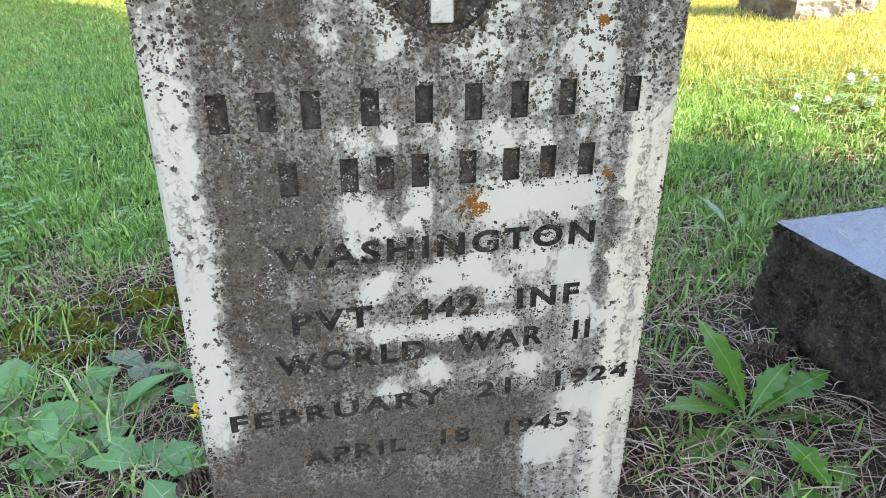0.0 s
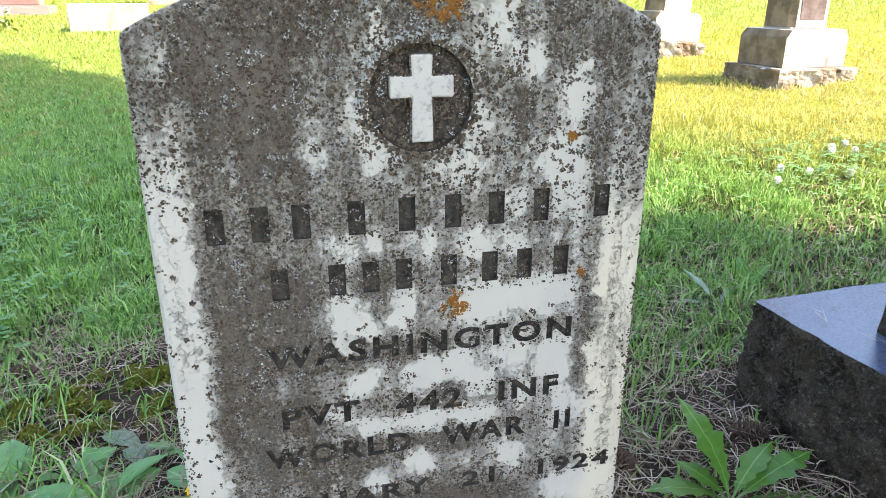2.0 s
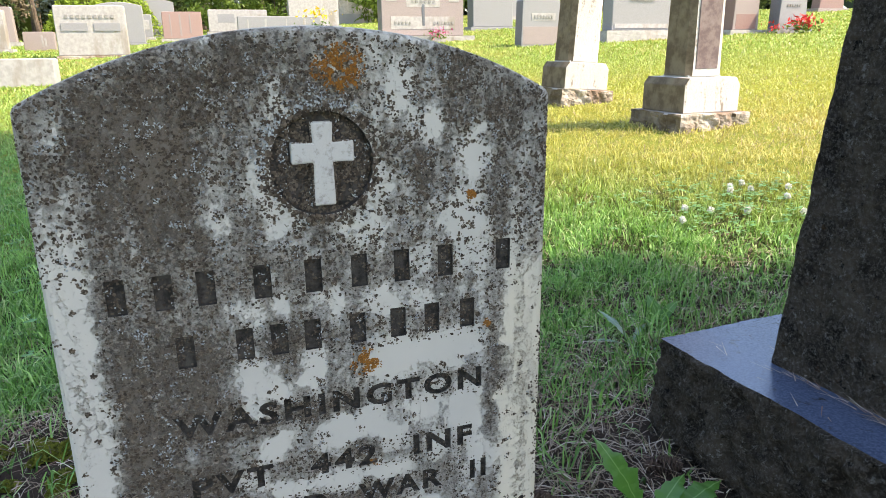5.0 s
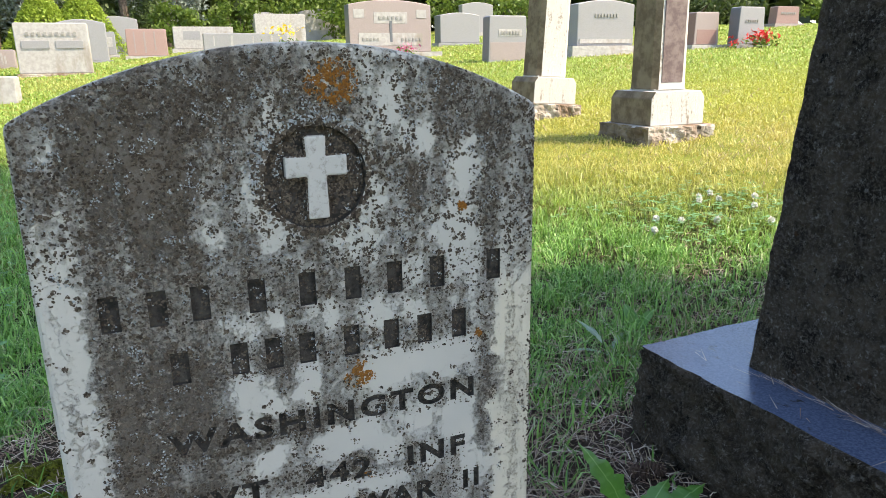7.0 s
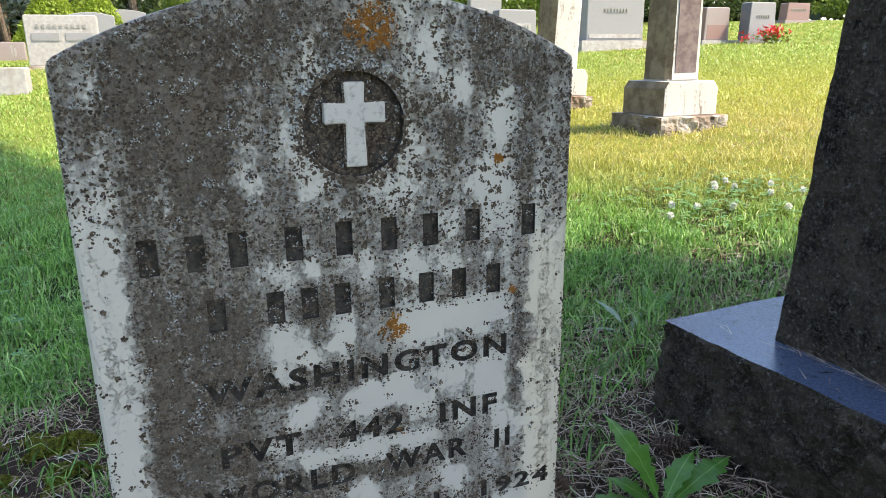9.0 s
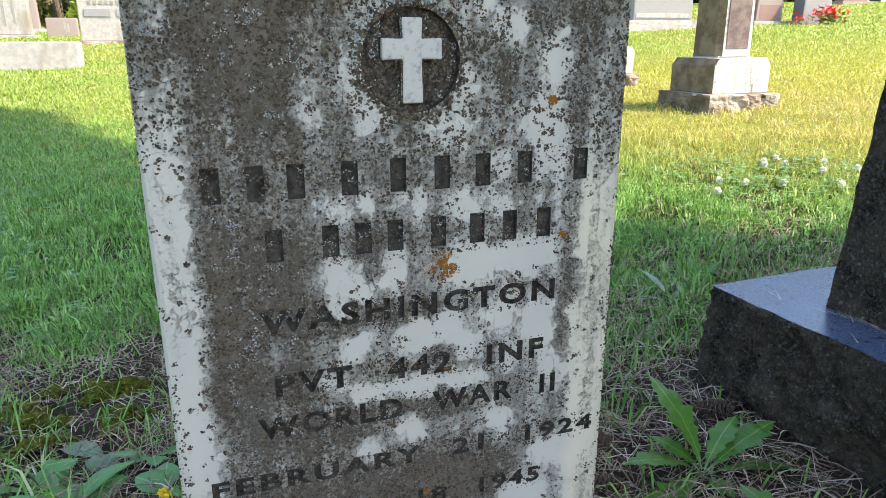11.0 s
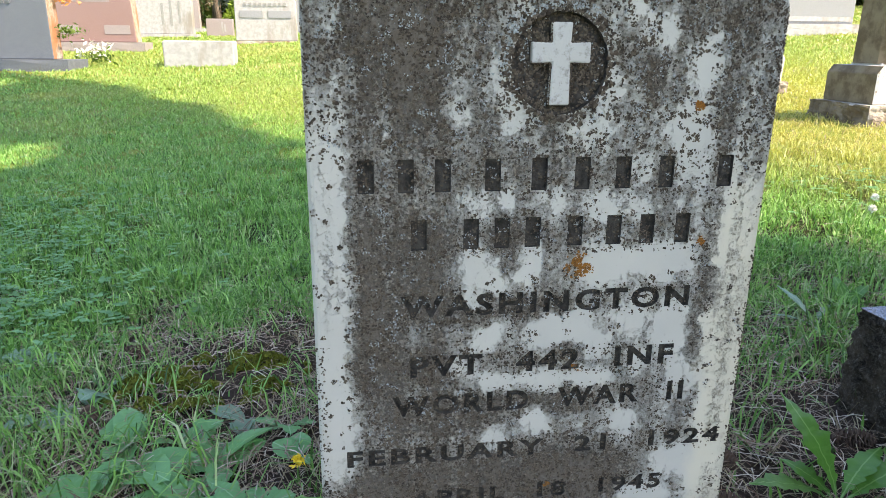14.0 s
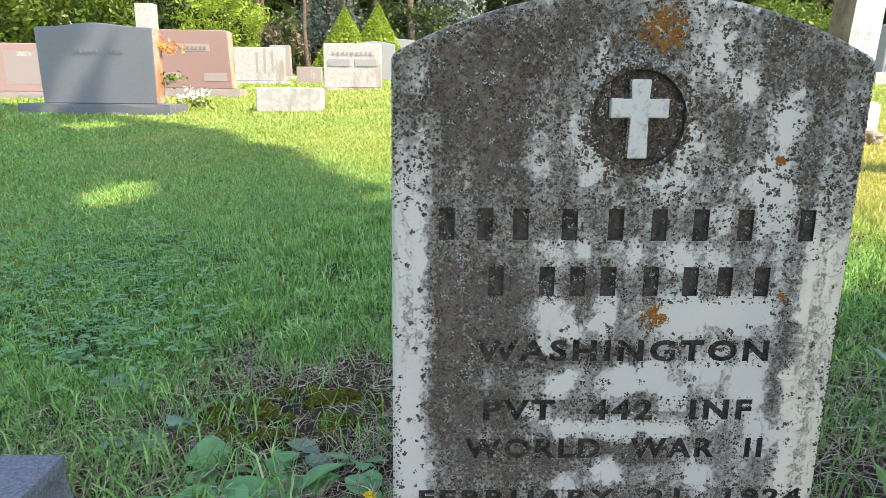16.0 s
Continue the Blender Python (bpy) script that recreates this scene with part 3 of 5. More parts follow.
    for x0, z0, x1, z1 in rim:
        for _ in range(int(math.hypot(x1 - x0, z1 - z0) * 3500)):
            u = r.random()
            edge.append((x0 + u * (x1 - x0) + r.gauss(0, 0.0006), 0.0006, z0 + u * (z1 - z0) + r.gauss(0, 0.0006), r.uniform(0.0004, 0.0009)))
    a = np.array(edge)
    scales("rim_lichen", a[:, :3], a[:, 3], M_CRUST, HEAD, "dark crust along the edges of the cross", 0.9)
    for i in range(420):
        a, rad = r.uniform(0.9, 3.4), 0.037 + abs(r.gauss(0, 0.004))
        frond.append((-0.008 + rad * math.cos(a), 0, 0.4575 + rad * math.sin(a), r.uniform(0.0004, 0.0010)))
    for cx, cz, rad, k in ((0.006, 0.519, 0.017, 900), (0.015, 0.311, 0.0115, 420), (0.0975, 0.4290, 0.0042, 110), (0.110, 0.3275, 0.0035, 40),
                           (0.018, 0.226, 0.004, 20), (0.0, 0.122, 0.004, 25)):
        for _ in range(k):
            a, q = r.uniform(0, 6.28), rad * math.sqrt(r.random()) * r.uniform(0.6, 1.2)
            x, z = cx + q * math.cos(a), cz + q * math.sin(a) * 0.85
            if noise.noise((x * 170, z * 170, 8)) > -0.14 and inside(x, z):
                orange.append((x, 0, z, r.uniform(0.0005, 0.0011)))
    for name, rows, mat, label, lift in (("crust_lichen", crust, M_CRUST, "dark brown crusts of lichen on the marble", 0.9),
                                         ("leaf_lichen", frond, M_FROND, "pale grey leafy lichen on the marble", 1.5),
                                         ("orange_lichen", orange, M_ORANGE, "orange lichen patches on the marble", 1.2)):
        rows = [(x, hit[1].y, z, q) for x, _, z, q in rows for hit in (HEAD.ray_cast((x, -0.05, z), (0, 1, 0)),)
                if hit[0] and (math.hypot(x + 0.008, z - 0.4575) > 0.034 or hit[1].y > 0.005)
                and not (abs(x + 0.0075) < 0.0078 and 0.428 < z < 0.487) and not (abs(x + 0.0075) < 0.0218 and abs(z - 0.465) < 0.0076)]
        a = np.array(rows)
        scales(name, a[:, :3], a[:, 3], mat, HEAD, label, lift)


grow_lichen()


# ---------------------------------------------------------------- dark monument beside it
def build_dark_monument():
    ob = empty("granite_monument", 0.78, -0.10, 0.0, 3.0, label="dark rough granite monument on a polished-topped base block", category="monument")
    bm = rough_box(-0.327, 0.335, -0.33, 0.350, -0.08, 0.17, 110, 0.012, 15.0, True, 0.012, 2.0, 0.013)
    for f in bm.faces:
        f.material_index = 1 if f.normal.z > 0.9 and f.calc_center_median().z > 0.16 else 0
    part("base", bm, [M_BASALT, M_POLISH], ob, "rock-faced dark granite base, its smooth top coloured with the sky's blue")
    part("die", rough_box(-0.243, 0.25, -0.24, 0.228, 0.168, 1.05, 90, 0.0016, 34.0, False, 0.046, 5.0, 0.0025), M_BASALT, ob, "rough dark tapering upper block")
    r = random.Random(3)
    V, T = [], []
    for i in range(150):
        u = r.uniform(-0.2, 0.2)
        p = Vector((-0.252 - abs(r.gauss(0, 0.006)), u, 0.1745)) if i < 110 else Vector((r.uniform(-0.32, -0.1), r.uniform(-0.3, 0.3), 0.1745))
        a, l = r.gauss(math.pi / 2, 0.35 if i < 110 else 2.0), r.uniform(0.012, 0.04)
        d = Vector((math.cos(a), math.sin(a), r.uniform(-0.02, 0.12))) * l
        w = Vector((-d.y, d.x, 0)).normalized() * 0.0006
        k = len(V)
        V += [p - w, p + w, p + d]
        T.append((k, k + 1, k + 2))
    tagged(raw_mesh("fallen_needles", np.array(V), np.array(T), M_NEEDLE, ob), "dry needles gathered on the ledge", kind="stuff")


build_dark_monument()
block = put("grave_marker", rough_box(-1.08, -0.572, -0.10, 0.244, -0.16, 0.060, 18, 0.006, 12.0, True, 0.004, 8.0), M_GREYBLOCK)
tagged(block, "low grey granite grave marker block set in the grass", "grave marker")


# ---------------------------------------------------------------- obelisks in the sun
def build_obelisk(x, y, z, w2, h2, w1, h1, ws, hs, label, panel, lean=0.0):
    ob = empty("obelisk", x, y, z, label=label, category="obelisk", group="marble obelisks")
    ob.matrix_world = pose(x, y, z, 0, lean, 0)
    # faces towards -x take the darker brown: stain and shade in one colour
    def brown_shade_side(bm):
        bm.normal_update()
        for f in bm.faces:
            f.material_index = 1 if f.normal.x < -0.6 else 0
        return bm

    a = w2 / 2
    part("plinth", brown_shade_side(rough_box(-a, a, -a, a, -0.1, h2, 26, 0.012, 22, True, 0.0, x)), [M_ROUGHBASE, M_BROWN_SHADE], ob, "rough weathered lower plinth")
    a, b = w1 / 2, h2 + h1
    part("base", brown_shade_side(prism([(-a, h2), (a, h2), (a, b - 0.03), (a - 0.022, b), (-a + 0.022, b), (-a, b - 0.03)], -a, a, 0.004)), [M_SHAFT, M_BROWN_SHADE], ob, "marble base block coloured brown by stain and shade on one side")
    a, t = ws / 2, ws / 2 - 0.012
    bm = bmesh.new()
    bmesh.ops.create_cube(bm, size=1)
    for v in bm.verts:
        top = v.co.z > 0
        k = t if top else a
        v.co = (math.copysign(k, v.co.x), math.copysign(k, v.co.y), b + (hs if top else 0.0) + (0.006 if not top else 0))
    edges = [e for e in bm.edges if abs(e.verts[0].co.z - e.verts[1].co.z) > 0.1]
    bmesh.ops.bevel(bm, geom=edges, offset=0.022, segments=1, affect="EDGES")
    part("shaft", brown_shade_side(bm), [M_SHAFT, M_BROWN_SHADE], ob, "tall marble shaft with chamfered corners and a side coloured brown by stain and shade")
    cap = bmesh.new()
    bmesh.ops.create_cone(cap, cap_ends=True, segments=4, radius1=(t + 0.0) * 1.414, radius2=0.001, depth=0.12,
                          matrix=pose(0, 0, b + hs + 0.062, 0, 0, 45))
    part("cap", cap, M_SHAFT, ob)
    part("footing", box(-ws * 0.46, ws * 0.46, -ws * 0.46, ws * 0.46, b - 0.002, b + 0.008), M_SHAFT, ob)
    if panel:
        i = a - 0.035
        for nm, m in (("front_panel", pose(0, 0, 0)),):
            bm = box(-i, i, -a - 0.002, -a + 0.004, b + 0.035, b + hs * 0.7, 0.0015)
            bmesh.ops.transform(bm, matrix=m, verts=bm.verts)
            part(nm, bm, M_DARKPANEL, ob, "dark speckled inset panel")


M_DARKPANEL = speckled("dark_mottled_panel", (0.115, 0.078, 0.075), (0.20, 0.15, 0.14), 26, 0.7, (0.50, 0.47, 0.44), 0.16, 0.4)
build_obelisk(1.985, 2.105, ground_z(1.98, 2.1), 0.352, 0.062, 0.285, 0.145, 0.182, 1.3, "stained white marble obelisk with dark panels on the lawn", True)
build_obelisk(1.983, 3.117, ground_z(1.98, 3.11), 0.32, 0.075, 0.272, 0.145, 0.192, 1.4, "bright white marble obelisk leaning slightly on a rough plinth", False, 3.6)


# ---------------------------------------------------------------- gravestones further off
def outline(w, h, top, z0=0.0):
    a = w / 2
    if top == "arch":
        pts = [(-a, z0), (a, z0)]
        for i in range(13):
            u = a - w * i / 12
            pts.append((u, h - 0.09 * h * (u / a) ** 2))
        return pts
    if top == "serp":
        pts = [(-a * 0.96, z0), (a, z0)]
        for i in range(17):
            u = a - w * i / 16
            pts.append((u, h - 0.05 * h * (u / a) ** 2 + 0.01 * math.cos(u / a * 5)))
        return pts
    if top == "slant":
        return [(-a, z0), (a, z0), (a * 0.93, h * 0.97), (a * 0.86, h), (-a * 0.86, h), (-a * 0.93, h * 0.97)]
    return [(-a, z0), (a, z0), (a, h - 0.012), (a - 0.02, h), (-a + 0.02, h), (-a, h - 0.012)]


def gravestone(x, y, w, h, d, top, mat, base=None, label="", rz=0.0, panels=(), side=None, z=None):
    """base: (extra width, height, material). panels: (u, v, width, height, material) on the front, 0 to 1."""
    z = ground_z(x, y) if z is None else z
    ob = empty("gravestone", x, y, z, rz, label=label, category="gravestone", group="gravestones in rows")
    b = 0.0
    if base:
        ew, b, bmat = base
        part("base", rough_box(-w / 2 - ew, w / 2 + ew, -d / 2 - ew * 0.7, d / 2 + ew * 0.7, -0.15, b, 8, 0.006, 9, True, 0, x), bmat, ob)
    bm = prism([(u, v + b) for u, v in outline(w, h, top, -0.1 if not base else 0.0)], -d / 2, d / 2, min(0.012, d * 0.1), 2)
    if side:
        for f in bm.faces:
            if abs(f.normal.x) > 0.7:
                f.material_index = 1
    part("die", bm, [mat, side] if side else mat, ob)
    for i, (u, v, pw, ph, pm) in enumerate(panels):
        flat = -d / 2 - (0.003 + 0.001 * i if ph > 0.05 else 0.012)
        cx, cz = (u - 0.5) * w, b + v * h
        part("panel" if ph > 0.05 else "lettering", box(cx - pw / 2, cx + pw / 2, flat, -d / 2 + 0.01, cz - ph / 2, cz + ph / 2, 0.001), pm, ob)
    return ob


def letters(w, n, v, span, h, pm=None, u=0.5):
    """A row of plain bars in place of a line of writing."""
    p = span / n
    return [(u + (i - (n - 1) / 2) * p / w, v, p * 0.55, h, pm or M_INK) for i in range(n)]


M_FAINT = speckled("faint_lettering", (0.11, 0.115, 0.125), (0.16, 0.165, 0.175), 90, 0.6)
gravestone(-3.80, 7.60, 1.33, 0.86, 0.22, "serp", M_DGREY, (0.19, 0.10, M_GREYBLOCK), "wide blue-grey polished granite gravestone with a serpentine top", -4.0,
           letters(1.33, 5, 0.66, 0.30, 0.035, M_FAINT, 0.42) + letters(1.33, 3, 0.66, 0.18, 0.035, M_FAINT, 0.68), M_RUST)
gravestone(-3.60, 10.30, 1.12, 0.84, 0.26, "slant", M_RED, (0.12, 0.11, M_PALEPINK), "red granite gravestone with rock-pitched sides and pale border", 0.0,
           [(0.5, 0.70, 0.50, 0.11, M_PALEPINK), (0.2, 0.2, 0.28, 0.12, M_PALEPINK), (0.78, 0.2, 0.34, 0.12, M_PALEPINK)] + letters(1.08, 7, 0.70, 0.42, 0.045, M_RED), M_RUST)
gravestone(-6.00, 9.75, 1.05, 0.66, 0.22, "slant", M_PINK, (0.1, 0.08, M_PALEPINK), "pale pink granite gravestone with a lighter border", 0.0,
           [(0.68, 0.5, 0.5, 0.45, M_PALEPINK), (0.72, 0.78, 0.2, 0.06, M_WHITE)], M_RUST)
gravestone(-3.57, 14.05, 1.12, 0.66, 0.22, "flat", M_WHITE, (0.08, 0.05, M_WHITE), "white stone gravestone with three columns of characters", 0.0,
           [(0.52, 0.55, 0.05, 0.4, M_INK), (0.66, 0.6, 0.05, 0.5, M_INK), (0.80, 0.6, 0.04, 0.4, M_INK)])
gravestone(-1.76, 7.95, 0.76, 0.27, 0.30, "flat", M_WHITE, None, "low pale marble grave marker block with rounded edges")
gravestone(-1.39, 11.65, 0.97, 0.72, 0.22, "flat", M_WHITE, (0.03, 0.03, M_ROUGHBASE), "white granite gravestone with carved name band and two panels", 0.0,
           letters(0.97, 9, 0.78, 0.7, 0.05) + [(0.27, 0.57, 0.36, 0.11, M_LGREY), (0.73, 0.57, 0.36, 0.11, M_LGREY)])
gravestone(-2.60, 14.55, 0.52, 0.33, 0.18, "flat", M_PALEPINK, None, "low pale grave marker with worn front", 0.0, [(0.6, 0.5, 0.03, 0.2, M_WHITE), (0.7, 0.45, 0.03, 0.15, M_WHITE)])
gravestone(-1.30, 15.8, 0.90, 0.80, 0.24, "arch", M_LGREY, (0.06, 0.05, M_LGREY), "grey granite gravestone with an arched top")
gravestone(-0.85, 20.4, 1.15, 0.88, 0.25, "arch", M_LGREY, (0.1, 0.1, M_LGREY), "large pale grey gravestone with a curved top")
gravestone(-1.00, 18.3, 0.42, 0.52, 0.18, "flat", M_LGREY, (0.05, 0.08, M_WHITE), "small grey granite gravestone on a base", 0.0, [(0.5, 0.55, 0.3, 0.22, M_WHITE)])
gravestone(-3.65, 16.8, 0.52, 0.70, 0.20, "slant", M_PALEPINK, (0.08, 0.08, M_WHITE), "pale pink upright gravestone")
gravestone(-0.10, 16.5, 0.82, 0.56, 0.20, "flat", M_PINK, (0.05, 0.04, M_WHITE), "pink granite gravestone with weathered streaks", 0.0,
           [(0.2, 0.5, 0.03, 0.45, M_PALEPINK), (0.45, 0.5, 0.04, 0.45, M_PALEPINK), (0.7, 0.55, 0.03, 0.4, M_PALEPINK)])
gravestone(1.22, 18.4, 1.42, 0.52, 0.22, "flat", M_WHITE, (0.05, 0.05, M_WHITE), "wide white gravestone with rounded shoulders", 0.0, [(0.3, 0.6, 0.4, 0.2, M_LGREY)])
gravestone(2.10, 17.3, 1.95, 0.36, 0.22, "flat", M_LGREY, None, "wide low grey gravestone with rain streaks", 0.0,
           [(0.12, 0.5, 0.03, 0.22, M_WHITE), (0.33, 0.5, 0.05, 0.24, M_WHITE), (0.58, 0.5, 0.03, 0.22, M_WHITE), (0.8, 0.5, 0.06, 0.24, M_WHITE)])
gravestone(3.32, 19.6, 1.36, 0.74, 0.25, "flat", M_WHITE, (0.06, 0.06, M_WHITE), "tall white marble gravestone")
gravestone(5.19, 23.0, 1.35, 0.95, 0.25, "arch", M_LGREY, None, "pale gravestone with an arched top before the trees", 0.0, [(0.5, 0.55, 0.9, 0.45, M_WHITE)])
gravestone(1.10, 26.0, 0.73, 0.86, 0.25, "arch", M_WHITE, (0.3, 0.35, M_LGREY), "white gravestone on a broad stepped base")
gravestone(4.24, 26.0, 1.55, 0.86, 0.25, "flat", M_LGREY, (0.1, 0.1, M_LGREY), "long pale gravestone half hidden behind others")
gravestone(8.51, 18.0, 0.95, 0.80, 0.25, "arch", M_LGREY, (0.1, 0.1, M_WHITE), "light grey arched gravestone on the slope")
# from here on, M_DGREY given as the side material paints shade on the flanks
gravestone(3.28, 9.90, 1.28, 0.74, 0.24, "arch", M_PALEPINK, (0.14, 0.09, M_WHITE), "large pale mauve granite gravestone with white panels and an arched top", 0.0,
           [(0.5, 0.66, 0.52, 0.16, M_WHITE), (0.5, 0.25, 1.0, 0.18, M_WHITE), (0.12, 0.74, 0.16, 0.12, M_WHITE), (0.88, 0.74, 0.16, 0.12, M_WHITE), (0.5, 0.40, 0.04, 0.30, M_DGREY)]
           + letters(1.28, 6, 0.66, 0.40, 0.045) + letters(1.28, 5, 0.25, 0.28, 0.04, None, 0.25) + letters(1.28, 6, 0.25, 0.34, 0.04, None, 0.75), M_DGREY)
gravestone(4.27, 8.02, 0.58, 0.57, 0.20, "slant", M_LGREY, None, "light grey granite gravestone with a pink lower half", 0.0,
           [(0.5, 0.22, 0.52, 0.22, M_PALEPINK), (0.55, 0.62, 0.34, 0.09, M_WHITE)] + letters(0.6, 7, 0.62, 0.3, 0.04, None, 0.55), M_DGREY)
gravestone(5.76, 8.00, 0.92, 0.60, 0.24, "arch", M_LGREY, (0.12, 0.12, M_WHITE), "wide light grey granite gravestone with a carved border band", 0.0,
           letters(0.92, 8, 0.66, 0.40, 0.045) + [(0.5, 0.1, 0.85, 0.055, M_WHITE)])
gravestone(5.45, 12.3, 0.82, 0.55, 0.3, "arch", M_LGREY, (0.05, 0.04, M_LGREY), "light grey gravestone with a rounded top", 0.0, (), M_DGREY)
gravestone(7.50, 7.95, 0.46, 0.46, 0.2, "slant", M_PALEPINK, (0.06, 0.05, M_WHITE), "small white-bordered red granite gravestone", 0.0, [(0.5, 0.25, 0.36, 0.2, M_RED)], M_RED)
gravestone(8.10, 7.70, 0.50, 0.52, 0.2, "slant", M_LGREY, (0.08, 0.04, M_LGREY), "light grey gravestone with sides coloured dark for shade", 0.0,
           letters(0.5, 6, 0.62, 0.26, 0.035), M_DGREY)
gravestone(14.4, 12.8, 0.75, 0.40, 0.25, "slant", M_RED, (0.1, 0.06, M_PALEPINK), "reddish brown gravestone with bands of lettering", 0.0, letters(0.75, 8, 0.6, 0.5, 0.05))
pillar = put("stone_pillar", box(-6.40, -6.02, 15.2, 15.5, 0.4, 2.20, 0.01), M_WHITE)
tagged(pillar, "tall square white stone pillar behind the graves", "pillar")


# ---------------------------------------------------------------- trees and shrubs
M_BARK = speckled("bark", (0.07, 0.05, 0.04), (0.16, 0.12, 0.09), 14, 0.95, (0.05, 0.04, 0.035), 0.4, 0.9, bscale=20, bdist=0.03)
M_LEAF_DEEP = island_mat("deep_green_leaves", [(0.028, 0.048, 0.016), (0.065, 0.100, 0.028), (0.10, 0.14, 0.042)], 0.5, 0.3)
M_LEAF_LIGHT = island_mat("light_green_leaves", [(0.06, 0.10, 0.015), (0.12, 0.19, 0.03), (0.18, 0.25, 0.05)], 0.5, 0.4)
M_LEAF_GOLD = island_mat("yellow_green_leaves", [(0.22, 0.31, 0.04), (0.36, 0.46, 0.07), (0.15, 0.22, 0.03)], 0.5, 0.4)
M_LEAF_SILVER = island_mat("silvery_needles", [(0.13, 0.17, 0.15), (0.25, 0.29, 0.26), (0.08, 0.10, 0.09)], 0.6, 0.2)
M_LEAF_BROWN = island_mat("brownish_twigs", [(0.10, 0.075, 0.055), (0.22, 0.18, 0.12), (0.16, 0.15, 0.07)], 0.7, 0.2)


def leaf_cloud(pts, size, r):
    """Two-sided leaf cards, one bent quad for each point."""
    n = len(pts)
    a = r.normal(size=(n, 3))
    a /= np.linalg.norm(a, axis=1, keepdims=True)
    b = np.cross(a, r.normal(size=(n, 3)))
    b /= np.linalg.norm(b, axis=1, keepdims=True)
    s = (size * r.uniform(0.6, 1.4, n))[:, None]
    V = np.stack([pts - a * s, pts - b * s * 0.45, pts + a * s, pts + b * s * 0.45], 1)
    i = np.arange(n)[:, None] * 4
    T = np.concatenate([i + [[0, 1, 2]], i + [[0, 2, 3]]])
    return V.reshape(-1, 3), T


def limb(bm, p, q, r0, r1, k=6):
    p, q = Vector(p), Vector(q)
    m = (q - p).to_track_quat("Z", "Y").to_matrix().to_4x4()
    m.translation = (p + q) / 2
    bmesh.ops.create_cone(bm, cap_ends=True, segments=k, radius1=r0, radius2=r1, depth=(q - p).length, matrix=m)


def clumps(n, shape, r):
    """Points in uneven clumps within an ellipsoid or cone of half size 1, base at z 0, top at 1."""
    out = []
    k = max(8, n // 60)
    for _ in range(k):
        while True:
            c = np.array([r.uniform(-1, 1), r.uniform(-1, 1), r.uniform(0, 1)])
            rad = math.hypot(c[0], c[1])
            lim = (1 - c[2]) if shape == "cone" else math.sqrt(max(0, 1 - (2 * c[2] - 1) ** 2)) * 0.9 + 0.1
            if lim * 0.45 < rad < lim:
                break
        out.append(c + r.normal(size=(n // k, 3)) * np.array([0.11, 0.11, 0.06]))
    return np.concatenate(out)


def shrub(x, y, w, h, mat, n, leaf, shape, label, category="shrub", seed=1, thin=False):
    r = np.random.default_rng(seed)
    z = ground_z(x, y)
    ob = empty("shrub", x, y, z, label=label, category=category)
    P = clumps(n, shape, r) * np.array([w / 2, w / 2, h]) + np.array([0, 0, 0.02])
    if shape == "cone":
        u = r.uniform(0, 1, n) ** 0.7
        a = r.uniform(0, 6.283, n)
        q = (1 - u) * r.uniform(0.82, 1.0, n)
        P = np.stack([q * np.cos(a) * w / 2, q * np.sin(a) * w / 2, u * h + 0.02], 1)
    P[:, 2] = np.maximum(P[:, 2], 0.03)
    V, T = leaf_cloud(P, leaf, r)
    tagged(raw_mesh("crown", V, T, mat, ob), "")
    bm = bmesh.new()
    for i in range(5):
        a = i * 1.26
        limb(bm, (0, 0, -0.1), (math.cos(a) * w * 0.2, math.sin(a) * w * 0.2, h * 0.6), 0.03, 0.008)
    part("stem", bm, M_BARK, ob)
    return ob


def tree(x, y, h, w, crown_z, mat, n, leaf, label, seed=1, trunk=0.2, shape="round"):
    r = np.random.default_rng(seed)
    ob = empty("tree", x, y, ground_z(x, y), label=label, category="tree")
    bm = bmesh.new()
    top = h * 0.9
    prev, rad = Vector((0, 0, -0.3)), trunk
    for i in range(6):
        q = Vector((r.normal() * 0.08, r.normal() * 0.08, top * (i + 1) / 6))
        limb(bm, prev, q, rad, rad * 0.8, 9)
        prev, rad = q, rad * 0.8
    part("trunk", bm, M_BARK, ob)
    for i in range(9):
        a, zz = r.uniform(0, 6.28), r.uniform(crown_z, top * 0.85)
        bm = bmesh.new()
        limb(bm, (0, 0, zz), (math.cos(a) * w * 0.4, math.sin(a) * w * 0.4, zz + r.uniform(0.1, 0.25) * h * 0.5), trunk * 0.3, 0.015)
        part("limb", bm, M_BARK, ob)
    P = clumps(n, "cone" if shape == "cone" else "round", r) * np.array([w / 2, w / 2, h - crown_z]) + np.array([0, 0, crown_z])
    V, T = leaf_cloud(P, leaf, r)
    raw_mesh("crown", V, T, mat, ob)
    return ob


# gaps in the crown, as the sunflecks that they throw on the lawn
FLECKS = [(-1.60, 2.70, 0.24, 0.42), (-0.575, 0.86, 0.12, 0.17), (-0.55, 3.30, 0.22, 0.30), (-3.3, 6.2, 0.35, 0.35), (-4.35, 7.8, 0.24, 0.6), (-3.55, 7.8, 0.24, 0.6)]


